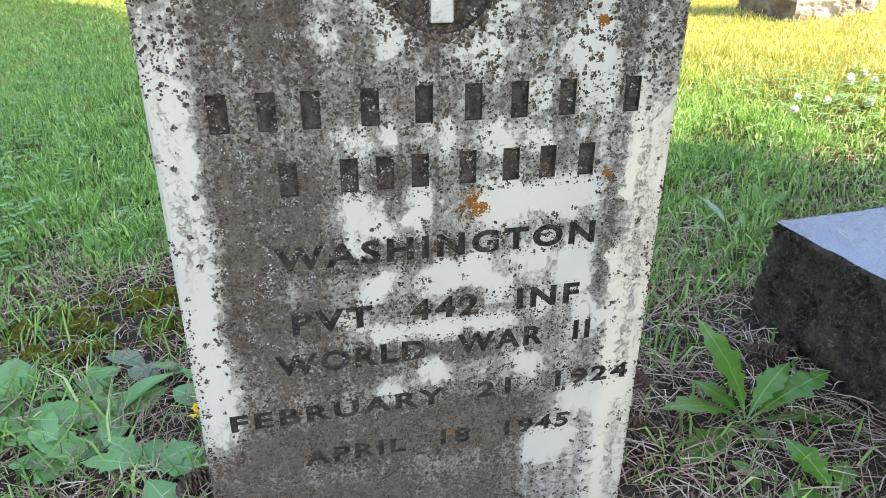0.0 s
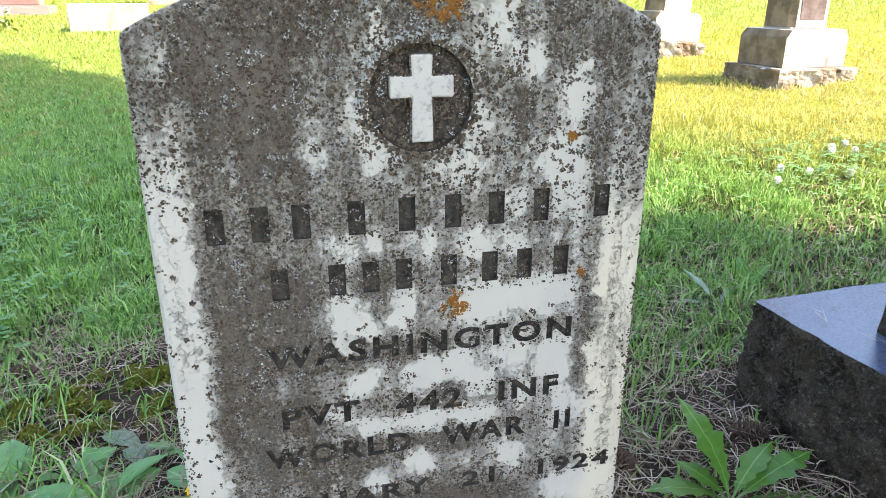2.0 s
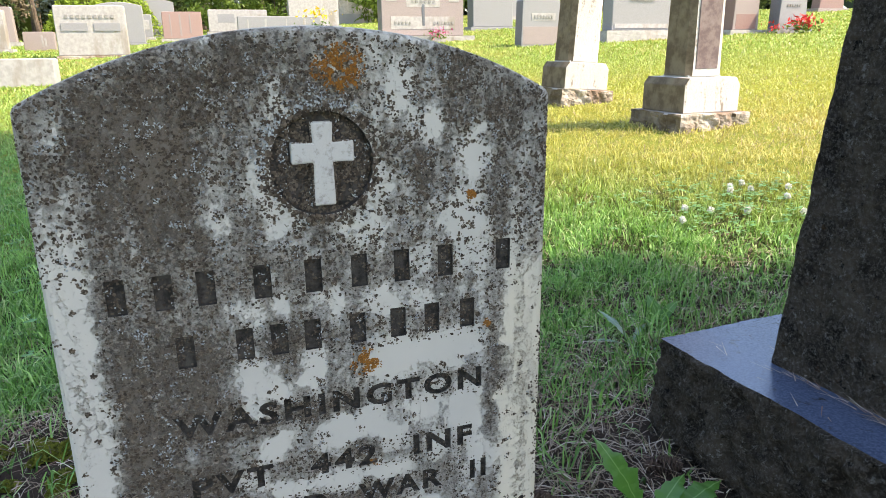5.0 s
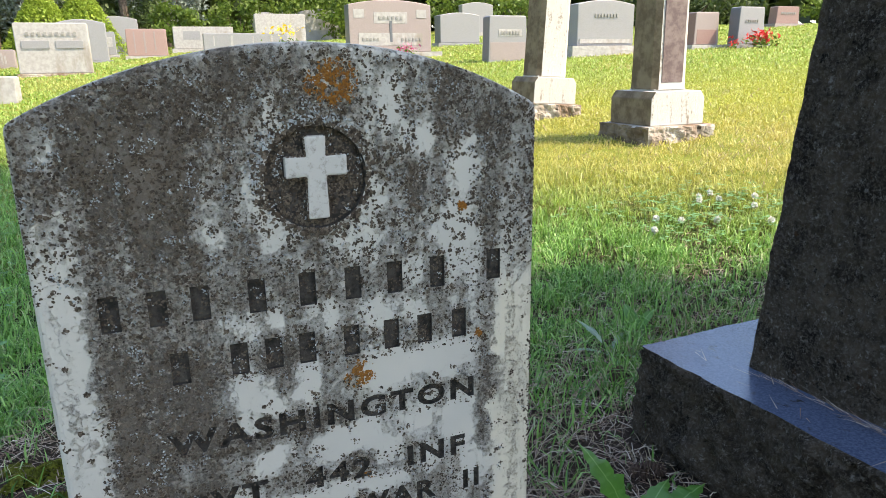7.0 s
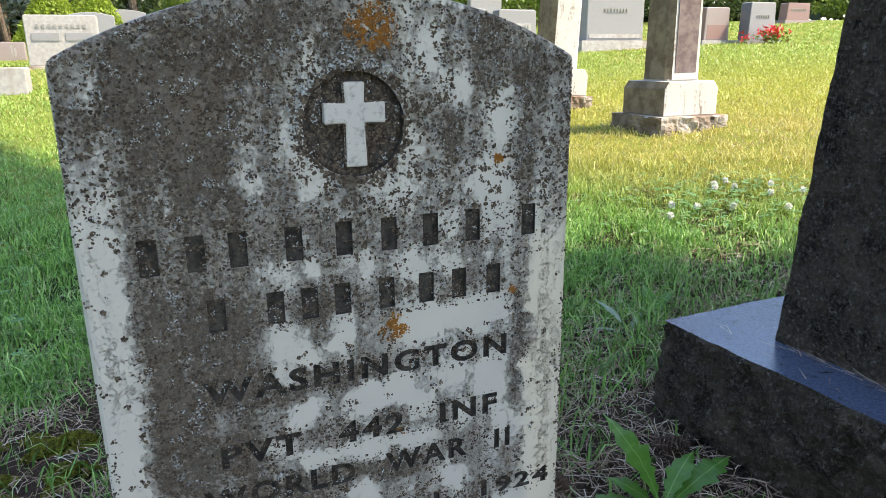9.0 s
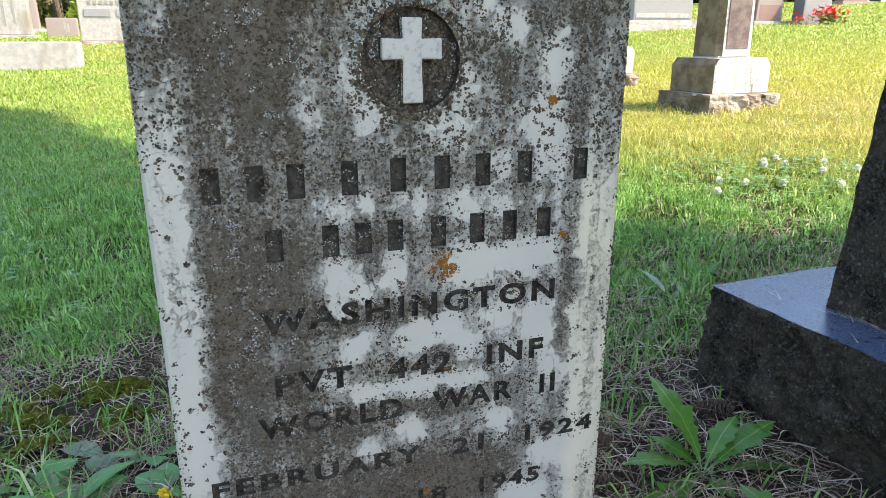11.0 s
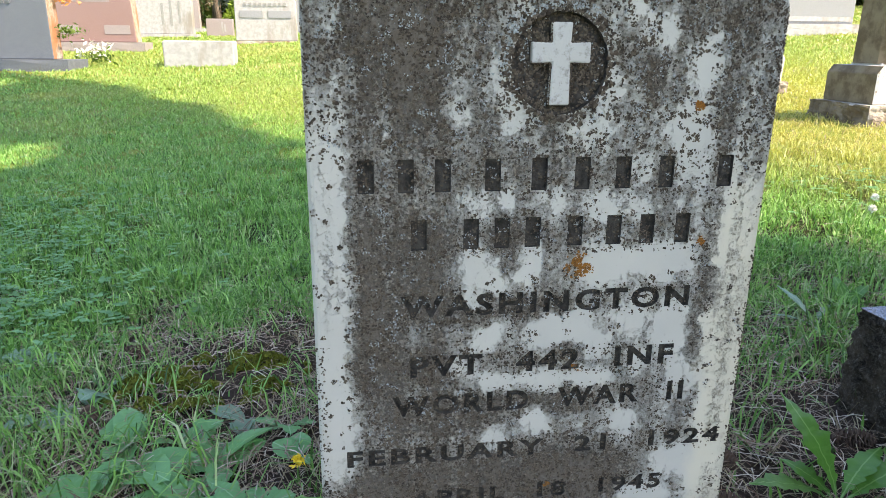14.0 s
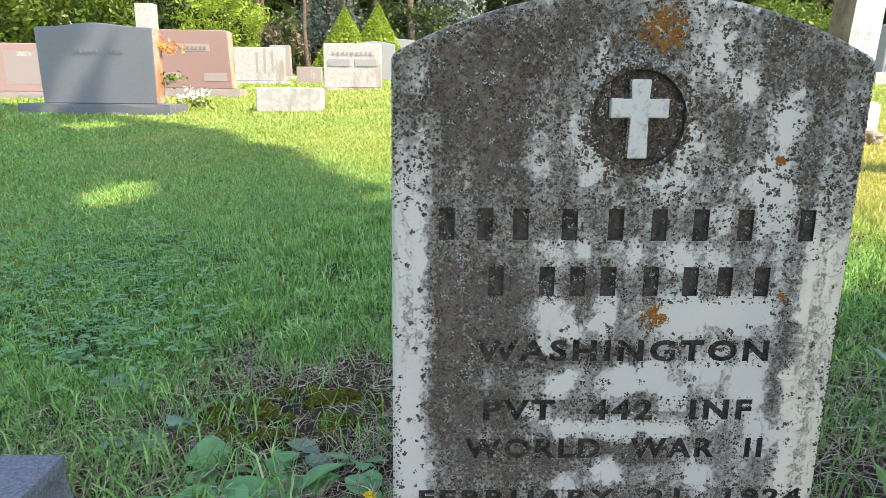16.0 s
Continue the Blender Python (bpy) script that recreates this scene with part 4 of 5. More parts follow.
def shade_tree():
    """The tree beside the camera whose crown shades the graves: its edge follows the line between shade and sun on the lawn."""
    r = np.random.default_rng(21)
    ob = empty("tree", 7.4, -8.4, ground_z(7.4, -8.4), label="tall broad shade tree over the graves", category="tree")
    base = Vector(ob.location)
    a0, a1 = Vector((1.07, 0.61)), Vector((-3.75, 7.05))
    along = (a1 - a0).normalized()
    into = Vector((-along.y, along.x))
    if into.y > 0:
        into = -into
    rim_x = (-6.5, -4.5, -2.75, -1.86, -0.90, -0.47, 0.10, 0.70, 1.00, 1.30, 2.6)
    rim_y = (9.4, 8.2, 6.6, 5.75, 4.0, 2.9, 1.70, 0.77, 0.70, 0.60, 0.0)
    P = []
    while len(P) < 20000:
        u, v = r.uniform(-2.6, 11.0), r.uniform(-1.6, 3.6)
        g = a0 + along * u + into * v
        edge = 0.30 * noise.noise((u * 1.1, 3.1, 0)) + 0.18 * noise.noise((u * 4.3, 9.0, 0))
        if g.y > np.interp(g.x + 0.12, rim_x, rim_y) + edge - 0.06:
            continue
        if any(math.hypot((g.x - cx) / rx, (g.y - cy) / ry) < 1 for cx, cy, rx, ry in FLECKS):
            continue
        if noise.noise((g.x * 1.7 + 5.3, g.y * 1.7, 2.2)) > 0.54 and v > 0.3 and u > 1.0:
            continue
        up = 10.4 + 1.8 * r.random() + 0.8 * noise.noise((g.x * 0.5, g.y * 0.5, 7))
        p = Vector((g.x, g.y, ground_z(g.x, g.y))) + TO_SUN * (up / TO_SUN.z)
        P.append(p - base)
    for _ in range(6000):
        g = Vector((r.uniform(-0.95, 0.72), r.uniform(-0.5, 0.72)))
        if any(math.hypot((g.x - cx) / rx, (g.y - cy) / ry) < 1 for cx, cy, rx, ry in FLECKS):
            continue
        p = Vector((g.x, g.y, ground_z(g.x, g.y))) + TO_SUN * (r.uniform(10.2, 12.0) / TO_SUN.z)
        P.append(p - base)
    V, T = leaf_cloud(np.array(P), 0.17, r)
    raw_mesh("crown", V, T, M_LEAF_DEEP, ob)
    bm = bmesh.new()
    prev, rad = Vector((0, 0, -0.3)), 0.34
    for i in range(7):
        q = Vector((-0.12 * i + r.normal() * 0.06, 0.14 * i + r.normal() * 0.06, 12.5 * (i + 1) / 7))
        limb(bm, prev, q, rad, rad * 0.84, 10)
        prev, rad = q, rad * 0.84
    part("trunk", bm, M_BARK, ob)
    for i in range(12):
        p = Vector(P[int(r.integers(len(P)))])
        bm = bmesh.new()
        limb(bm, (-0.3, 0.35, 5.0 + 0.5 * i), p, 0.10, 0.02)
        part("limb", bm, M_BARK, ob)


shade_tree()
SHRUBS = [
    (-2.47, 20.2, 2.25, 1.85, M_LEAF_GOLD, 9000, 0.05, "cone", "clipped yellow-green conical evergreen"),
    (-1.54, 20.4, 2.25, 1.96, M_LEAF_GOLD, 9000, 0.05, "cone", "clipped yellow-green conical evergreen beside its twin"),
    (-3.75, 17.5, 0.95, 1.35, M_LEAF_BROWN, 2500, 0.06, "round", "dark shrub with brown twigs"),
    (-3.70, 17.4, 0.9, 1.5, M_LEAF_DEEP, 1500, 0.05, "round", "dark green bushy evergreen"),
    (-5.6, 19.0, 2.4, 2.6, M_LEAF_GOLD, 4200, 0.06, "round", "loose yellow-green shrub in the sun"),
    (-9.6, 19.5, 3.4, 2.9, M_LEAF_LIGHT, 6500, 0.09, "round", "broad light green leafy shrub"),
    (-12.5, 19.0, 3.8, 3.2, M_LEAF_LIGHT, 6500, 0.09, "round", "tall leafy shrub in the sun"),
    (-7.2, 20.5, 2.2, 3.2, M_LEAF_DEEP, 5000, 0.08, "round", "dark green shrub in the shade"),
    (0.75, 21.5, 1.5, 1.2, M_LEAF_LIGHT, 3000, 0.06, "round", "rounded light green clipped bush"),
    (2.5, 22.4, 1.6, 1.35, M_LEAF_LIGHT, 3000, 0.06, "round", "rounded green bush between graves"),
    (-0.7, 24.5, 3.4, 2.2, M_LEAF_DEEP, 4200, 0.08, "round", "dark evergreen shrub behind the graves"),
    (5.5, 23.5, 3.5, 1.7, M_LEAF_LIGHT, 4500, 0.08, "round", "green hedge bush behind the graves"),
    (10.5, 21.0, 4.0, 1.6, M_LEAF_LIGHT, 4500, 0.08, "round", "low sunny green hedge bush"),
    (16.0, 18.0, 4.5, 1.4, M_LEAF_DEEP, 4500, 0.08, "round", "dark green hedge bush on the slope"),
    (20.5, 15.0, 4.5, 1.4, M_LEAF_LIGHT, 4500, 0.08, "round", "green hedge bush at the far edge"),
]
for i, s in enumerate(SHRUBS):
    shrub(*s, seed=31 + i)
TREES = [
    (-5.9, 25.0, 9.0, 1.6, 4.5, M_LEAF_BROWN, 900, 0.08, "slender bare conifer trunk with thin twigs", 0.11, "round"),
    (-4.2, 24.2, 9.0, 1.4, 4.5, M_LEAF_BROWN, 900, 0.08, "thin bare trunk with few brown twigs", 0.09, "round"),
    (-3.0, 24.8, 9.0, 1.6, 3.5, M_LEAF_BROWN, 1400, 0.08, "dark reddish conifer with a bare trunk", 0.14, "round"),
    (-0.6, 23.6, 9.0, 1.6, 2.8, M_LEAF_BROWN, 1600, 0.08, "dark conifer trunk with drooping twigs", 0.15, "round"),
    (-7.9, 24.0, 9.0, 1.5, 3.8, M_LEAF_BROWN, 1400, 0.08, "thin grey trunk behind the shrubs", 0.10, "round"),
    (-3.6, 26.0, 7.5, 2.6, 1.0, M_LEAF_SILVER, 4500, 0.08, "silvery blue spruce tree", 0.18, "cone"),
    (0.6, 25.5, 7.0, 2.8, 0.8, M_LEAF_SILVER, 4500, 0.08, "silvery conifer behind the graves", 0.2, "cone"),
    (-6.6, 27.0, 9.0, 4.0, 3.6, M_LEAF_BROWN, 3000, 0.1, "bare-stemmed conifer with brown lower twigs", 0.22, "round"),
    (-4.9, 28.0, 10.0, 3.0, 3.2, M_LEAF_BROWN, 2600, 0.1, "tall thin conifer with a bare trunk", 0.18, "round"),
    (-2.2, 28.5, 10.0, 3.6, 2.4, M_LEAF_BROWN, 3400, 0.1, "dark conifer with a reddish trunk", 0.24, "round"),
    (-10.8, 25.0, 9.0, 5.0, 1.2, M_LEAF_DEEP, 6500, 0.11, "dark green broad tree", 0.25, "round"),
    (-15.0, 24.0, 9.0, 6.0, 1.0, M_LEAF_LIGHT, 7000, 0.12, "light green broad tree", 0.25, "round"),
    (3.8, 27.5, 10.0, 4.0, 1.6, M_LEAF_DEEP, 5000, 0.11, "dark conifer over the graves", 0.25, "round"),
    (8.5, 30.0, 9.0, 6.0, 1.2, M_LEAF_DEEP, 6000, 0.13, "dark green tree at the cemetery edge", 0.28, "round"),
    (15.5, 28.0, 9.0, 6.5, 1.0, M_LEAF_LIGHT, 6000, 0.13, "sunlit tree at the cemetery edge", 0.28, "round"),
    (23.0, 23.0, 9.0, 6.5, 1.0, M_LEAF_DEEP, 6000, 0.13, "broad tree at the far edge", 0.28, "round"),
    (1.2, 30.0, 9.0, 5.0, 1.0, M_LEAF_DEEP, 5000, 0.13, "dark tree in the far row", 0.25, "round"),
    (-8.6, 30.0, 10.0, 5.0, 1.2, M_LEAF_LIGHT, 5000, 0.13, "light green tree in the far row", 0.25, "round"),
]
for i, (x, y, h, w, cz, m, n, lf, lab, tr, sh) in enumerate(TREES):
    tree(x, y, h, w, cz, m, n, lf, lab, 61 + i, tr, sh)


def far_woods():
    r = np.random.default_rng(5)
    P = []
    for i in range(1300):
        a = r.uniform(-1.2, 1.3)
        d = r.uniform(38, 48)
        c = np.array([math.sin(a) * d, math.cos(a) * d, 0])
        c[2] = ground_z(c[0], c[1]) + r.uniform(0.2, 8.5)
        P.append(c + r.normal(size=(45, 3)) * [1.0, 1.0, 0.6])
    V, T = leaf_cloud(np.concatenate(P), 0.5, r)
    tagged(raw_mesh("far_woods", V, T, M_LEAF_DEEP), "dense dark green woods behind the cemetery", "woods", kind="stuff")


far_woods()


# ---------------------------------------------------------------- lawn
def blades(name, x, y, h, w, lean, mats, label, seed, category="grass", index=None):
    r = np.random.default_rng(seed)
    n = len(x)
    z = GZ(x, y) - 0.006
    a, t = r.uniform(0, 6.283, n), r.uniform(0, 6.283, n)
    wx, wy = np.cos(a) * w / 2, np.sin(a) * w / 2
    lx, ly = np.cos(t) * lean * h, np.sin(t) * lean * h
    V = np.zeros((n, 5, 3))
    V[:, 0] = np.stack([x - wx, y - wy, z], 1)
    V[:, 1] = np.stack([x + wx, y + wy, z], 1)
    mx, my, mz = x + lx * 0.35, y + ly * 0.35, z + h * 0.62
    V[:, 2] = np.stack([mx - wx * 0.85, my - wy * 0.85, mz], 1)
    V[:, 3] = np.stack([mx + wx * 0.85, my + wy * 0.85, mz], 1)
    V[:, 4] = np.stack([x + lx, y + ly, z + h * np.clip(1.05 - 0.45 * lean, 0.3, 1)], 1)
    i = np.arange(n)[:, None] * 5
    T = np.concatenate([i + [[0, 1, 3]], i + [[0, 3, 2]], i + [[2, 3, 4]]])
    return tagged(raw_mesh(name, V.reshape(-1, 3), T, mats), label, category, kind="stuff")


def free_of_stone(x, y):
    a = (x > -0.19) & (x < 0.165) & (y > -0.01) & (y < 0.11)
    b = (x > 0.44) & (x < 1.12) & (y > -0.45) & (y < 0.225)
    c = (x > -1.1) & (x < -0.565) & (y > -0.12) & (y < 0.25)
    d = (abs(x - 1.985) < 0.18) & (abs(y - 2.105) < 0.18)
    e = (abs(x - 2.035) < 0.17) & (abs(y - 3.085) < 0.17)
    return ~(a | b | c | d | e)


def off_moss(x, y):
    return np.hypot((x + 0.37) / 0.15, (y - 0.475) / 0.085) > 1


def turf(x, y):
    """How much grass grows: little in the litter round the stones, much on the open lawn."""
    k = np.ones_like(x)
    near_r = (x > 0) & (y < 0.95)
    k = np.where(near_r, np.clip((y - 0.24) / 0.55, 0.02, 1) ** 1.2, k)
    near_l = (x <= 0)
    k = np.where(near_l, np.clip((y - 0.56 + np.clip(-0.50 - x, 0, 0.5) * 1.0) / 0.30, 0.03, 1), k)
    moss = np.hypot((x + 0.37) / 0.16, (y - 0.47) / 0.10)
    k = np.where(moss < 1, 0.03, k)
    dry = np.exp(-(((x - 1.75) / 0.55) ** 2 + ((y - 2.0) / 0.5) ** 2)) + np.exp(-(((x - 2.3) / 0.5) ** 2 + ((y - 1.5) / 0.35) ** 2))
    k = k * (1 - 0.6 * np.clip(dry, 0, 1))
    return k


def scatter(n, r0, r1, seed):
    r = np.random.default_rng(seed)
    a = np.radians(r.uniform(-37, 60, n))
    d = np.exp(r.uniform(math.log(r0), math.log(r1), n))
    x, y = -0.1 + d * np.sin(a), -0.5 + d * np.cos(a)
    tuft = np.array([0.55 + 0.9 * noise.noise((p * 9, q * 9, 0)) + 0.5 * noise.noise((p * 30, q * 30, 2)) for p, q in zip(x, y)])
    keep = (r.random(n) < turf(x, y) * np.clip(tuft, 0.25, 1)) & free_of_stone(x, y)
    return x[keep], y[keep], tuft[keep], d[keep], r


def build_lawn():
    x, y, tuft, d, r = scatter(360000, 0.55, 2.6, 11)
    n = len(x)
    h = r.uniform(0.018, 0.056, n) * (0.7 + 0.55 * np.clip(tuft, 0, 1))
    h *= np.where((x < -0.2) & (y < 0.75), 0.85, 1.0) * np.where((x > 0.15) & (y < 1.3), 0.85, 1.0)
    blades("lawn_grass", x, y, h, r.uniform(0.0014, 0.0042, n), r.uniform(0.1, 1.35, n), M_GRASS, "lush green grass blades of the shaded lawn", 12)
    x, y, tuft, d, r = scatter(380000, 2.6, 7.5, 13)
    n = len(x)
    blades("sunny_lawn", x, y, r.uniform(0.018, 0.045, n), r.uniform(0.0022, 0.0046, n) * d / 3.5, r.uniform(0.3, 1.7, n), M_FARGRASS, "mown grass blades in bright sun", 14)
    x, y, tuft, d, r = scatter(200000, 7.5, 26, 15)
    n = len(x)
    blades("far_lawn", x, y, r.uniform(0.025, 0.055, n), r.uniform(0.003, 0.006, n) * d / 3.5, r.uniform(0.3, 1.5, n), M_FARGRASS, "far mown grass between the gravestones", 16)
    # long tufts by the bare ground
    r = np.random.default_rng(19)
    P = []
    for cx, cy, m, s in ((-0.54, 0.50, 90, 0.05), (-0.45, 0.30, 150, 0.08), (-0.36, 0.40, 60, 0.08), (-0.55, 0.32, 190, 0.07), (-0.34, 0.20, 40, 0.06), (-0.60, 0.55, 160, 0.07), (-0.64, 0.38, 120, 0.05), (-0.74, 0.52, 180, 0.08), (0.50, 0.30, 60, 0.03),
                         (0.56, 0.38, 60, 0.05), (0.44, 0.36, 30, 0.04), (0.30, 0.20, 40, 0.025), (-0.33, 0.70, 90, 0.07), (-0.50, 0.18, 50, 0.04),
                         (-0.42, 0.10, 40, 0.05), (-0.22, 0.42, 40, 0.04), (0.75, 0.52, 130, 0.06), (-0.62, 0.20, 120, 0.05)):
        P.append(np.stack([r.normal(cx, s, m), r.normal(cy, s, m), np.full(m, 1.0)], 1))
    P = np.concatenate(P)
    P = P[free_of_stone(P[:, 0], P[:, 1])]
    n = len(P)
    blades("tall_grass", P[:, 0], P[:, 1], r.uniform(0.035, 0.085, n), r.uniform(0.0016, 0.0036, n), r.uniform(0.3, 1.4, n), M_GRASS, "long grass tufts beside bare soil", 20)
    n = 26000
    a = np.radians(r.uniform(-37, 60, n))
    d = np.exp(r.uniform(math.log(0.55), math.log(6.0), n))
    x, y = -0.1 + d * np.sin(a), -0.5 + d * np.cos(a)
    ok = free_of_stone(x, y) & (r.random(n) < np.clip(1.25 - turf(x, y), 0.12, 1) * np.where(y < 0.32, 0.3, 0.8)) & off_moss(x, y)
    x, y, d = x[ok], y[ok], d[ok]
    n = len(x)
    blades("dry_grass", x, y, r.uniform(0.02, 0.06, n), r.uniform(0.0008, 0.0018, n) * np.maximum(1, d / 1.5), r.uniform(0.9, 1.9, n), M_DRY, "dry straw-coloured grass stalks", 22)


def needles():
    r = np.random.default_rng(23)
    n = 34000
    x, y = r.uniform(-1.0, 1.1, n), r.uniform(-0.12, 1.0, n)
    ok = free_of_stone(x, y) & (r.random(n) < np.clip(1.15 - turf(x, y), 0.08, 1)) & (off_moss(x, y) | (r.random(n) < 0.4))
    x, y = x[ok], y[ok]
    n = len(x)
    z = GZ(x, y) + r.uniform(0.002, 0.018, n)
    a, l = r.uniform(0, 6.283, n), r.uniform(0.012, 0.05, n)
    dx, dy, dz = np.cos(a) * l, np.sin(a) * l, r.normal(0, 0.08, n) * l
    w = r.uniform(0.00025, 0.00065, n)
    sx, sy = -np.sin(a) * w, np.cos(a) * w
    bend = r.normal(0, 0.05, n) * l
    V = np.zeros((n, 6, 3))
    for k, (u, b) in enumerate(((0, 0), (0.5, 1), (1, 0))):
        cx, cy, cz = x + dx * u - np.sin(a) * bend * b, y + dy * u + np.cos(a) * bend * b, z + dz * u + 0.002 * b
        V[:, 2 * k] = np.stack([cx - sx, cy - sy, cz], 1)
        V[:, 2 * k + 1] = np.stack([cx + sx, cy + sy, cz + 0.0004], 1)
    i = np.arange(n)[:, None] * 6
    T = np.concatenate([i + [[0, 1, 3]], i + [[0, 3, 2]], i + [[2, 3, 5]], i + [[2, 5, 4]]])
    tagged(raw_mesh("needle_litter", V.reshape(-1, 3), T, M_NEEDLE), "dry brown pine needles littering the soil", "litter", kind="stuff")


def moss_patch():
    r = np.random.default_rng(29)
    n = 12000
    a, q = r.uniform(0, 6.283, n), np.sqrt(r.random(n))
    x, y = -0.37 + 0.15 * q * np.cos(a), 0.475 + 0.085 * q * np.sin(a)
    ok = np.array([noise.noise((p * 26, s * 26, 1)) > 0.0 for p, s in zip(x, y)])
    x, y = x[ok], y[ok]
    n = len(x)
    hump = np.array([0.026 * max(0, noise.noise((p * 26, s * 26, 1)) + 0.05) for p, s in zip(x, y)])
    z = GZ(x, y) + 0.004 + hump
    V, T = leaf_cloud(np.stack([x, y, z], 1), 0.0045, r)
    tagged(raw_mesh("moss", V, T, M_MOSS), "olive green moss cushion on bare soil", "moss", kind="stuff")


build_lawn()
needles()
moss_patch()


# ---------------------------------------------------------------- weeds, cones and flowers
def leaf_mat(name, a, b, rib):
    n = Nodes(name)
    x, y, _ = n.xyz()
    r = n.ramp(n.math("ABSOLUTE", x), 0.0003, 0.0011, 0.7, 0)
    col = n.mix(n.noise(60, 4), a, b)
    vein = n.ramp(n.noise(1, 2, 0.5, n.mapping((60, 190, 60))), 0.56, 0.68, 0, 0.16)
    col = n.mix(vein, col, rib)
    col = n.mix(r, col, rib)
    n.bump(n.noise(160, 3), 0.3, 0.002)
    n.done(col, 0.34, spec=0.6)
    n.leafy(col, 0.35)
    return n.mat


M_DANDELION = leaf_mat("dandelion_leaf", (0.055, 0.16, 0.02), (0.115, 0.27, 0.040), (0.24, 0.40, 0.12))
M_BROAD = leaf_mat("broad_weed_leaf", (0.10, 0.27, 0.075), (0.20, 0.42, 0.15), (0.32, 0.52, 0.26))
M_BLUE = leaf_mat("bluish_weed_leaf", (0.14, 0.25, 0.15), (0.24, 0.36, 0.24), (0.34, 0.45, 0.32))
M_YELLOW = island_mat("yellow_petals", [(0.75, 0.50, 0.02), (0.85, 0.62, 0.05)], 0.6)
M_PETAL_WHITE = island_mat("white_petals", [(0.75, 0.73, 0.66), (0.82, 0.81, 0.76)], 0.6, 0.2)
M_PETAL_RED = island_mat("red_petals", [(0.55, 0.02, 0.02), (0.70, 0.06, 0.05)], 0.5)
M_PETAL_ORANGE = island_mat("orange_petals", [(0.65, 0.20, 0.03), (0.75, 0.32, 0.06)], 0.5)
M_PETAL_PINK = island_mat("pink_petals", [(0.60, 0.06, 0.22), (0.75, 0.2, 0.35)], 0.5)
M_CONE = island_mat("pine_cone", [(0.05, 0.03, 0.022), (0.12, 0.075, 0.05), (0.08, 0.05, 0.035)], 0.8)


def leaf_mesh(name, length, width, lobes, droop, mat, seed):
    r = random.Random(seed)
    rows, V, F = (33 if lobes else 15), [], []
    for i in range(rows):
        u = i / (rows - 1)
        w = width / 2 * (math.sin(math.pi * min(1, u ** (1.7 if lobes else 1.05))) ** (1.1 if lobes else 0.7) + 0.05 * (1 - u)) * min(1.0, 0.30 + 2.4 * u if lobes else 1.0)
        if lobes and 0.08 < u < 0.9:
            w *= 0.66 + 0.52 * ((u * lobes) % 1.0) ** 1.3 * r.uniform(0.6, 1.15)
        elif not lobes:
            w *= 0.93 + 0.14 * r.random()
        y = length * u
        back = length * 0.03 * (1 if lobes else 0)
        for s, k in ((-1, 1.0), (-0.5, 0.5), (0, 0), (0.5, 0.5), (1, 1.0)):
            V.append((s * w, y - back * k, -droop * length * u * u + 0.22 * abs(s) * w + r.gauss(0, 0.0006)))
    for i in range(rows - 1):
        for j in range(4):
            a = i * 5 + j
            F.append((a, a + 1, a + 6, a + 5))
    me = bpy.data.meshes.new(name)
    me.from_pydata(V, [], F)
    me.shade_smooth()
    me.materials.append(mat)
    return me


def plant(name, x, y, leaves, mat, lobes, label, category, seed, zoff=0.0):
    """leaves: (bearing, rise, length, width) in degrees and metres."""
    ob = empty(name, x, y, ground_z(x, y) + zoff, label=label, category=category)
    for i, (az, el, l, w) in enumerate(leaves):
        lf = new("leaf", leaf_mesh("leaf", l, w, lobes, 0.25 + 0.3 * (el > 30), mat, seed + i))
        lf.parent = ob
        lf.matrix_local = pose(0, 0, 0.004, 0, 0, az - 90) @ pose(0, 0, 0, el, 0, 0) @ pose(0, 0, 0, 0, random.Random(seed + i).uniform(-25, 25), 0)
    return ob


plant("dandelion", 0.320, 0.054, [(106, 78, 0.105, 0.040), (168, 46, 0.088, 0.042), (200, 8, 0.090, 0.036), (-12, 16, 0.105, 0.036), (30, 50, 0.085, 0.030),
                                  (10, 30, 0.115, 0.036), (-80, 14, 0.042, 0.030), (140, 60, 0.060, 0.030)],
      M_DANDELION, 6, "leafy green dandelion rosette against the dark granite", "dandelion", 5)
plant("dandelion", 0.335, -0.055, [(105, 50, 0.058, 0.032), (160, 34, 0.045, 0.026), (40, 30, 0.045, 0.024)], M_DANDELION, 5, "young dandelion with lobed leaves in litter", "dandelion", 25)
plant("dandelion", 0.555, 0.43, [(100, 55, 0.08, 0.016), (40, 40, 0.07, 0.016), (170, 30, 0.07, 0.016), (250, 15, 0.06, 0.016), (300, 25, 0.05, 0.014)],
      M_BLUE, 4, "pale bluish dandelion leaves in thin grass", "dandelion", 35)
plant("dandelion", 0.215, 0.20, [(80, 55, 0.075, 0.02), (20, 45, 0.06, 0.018)], M_DANDELION, 4, "small bright leaves beside the marble", "dandelion", 45)
plant("seedling", 0.645, 0.475, [(90, 60, 0.06, 0.02), (200, 45, 0.05, 0.02), (330, 45, 0.05, 0.02), (20, 60, 0.055, 0.02)], M_DANDELION, 0, "bright green seedling in the thin grass", "weed", 55)
plant("seedling", 0.285, -0.01, [(0, 20, 0.022, 0.012), (120, 20, 0.022, 0.012), (240, 20, 0.022, 0.012)], M_DANDELION, 0, "tiny three-leaved seedling among needles", "weed", 65)
rr = random.Random(77)
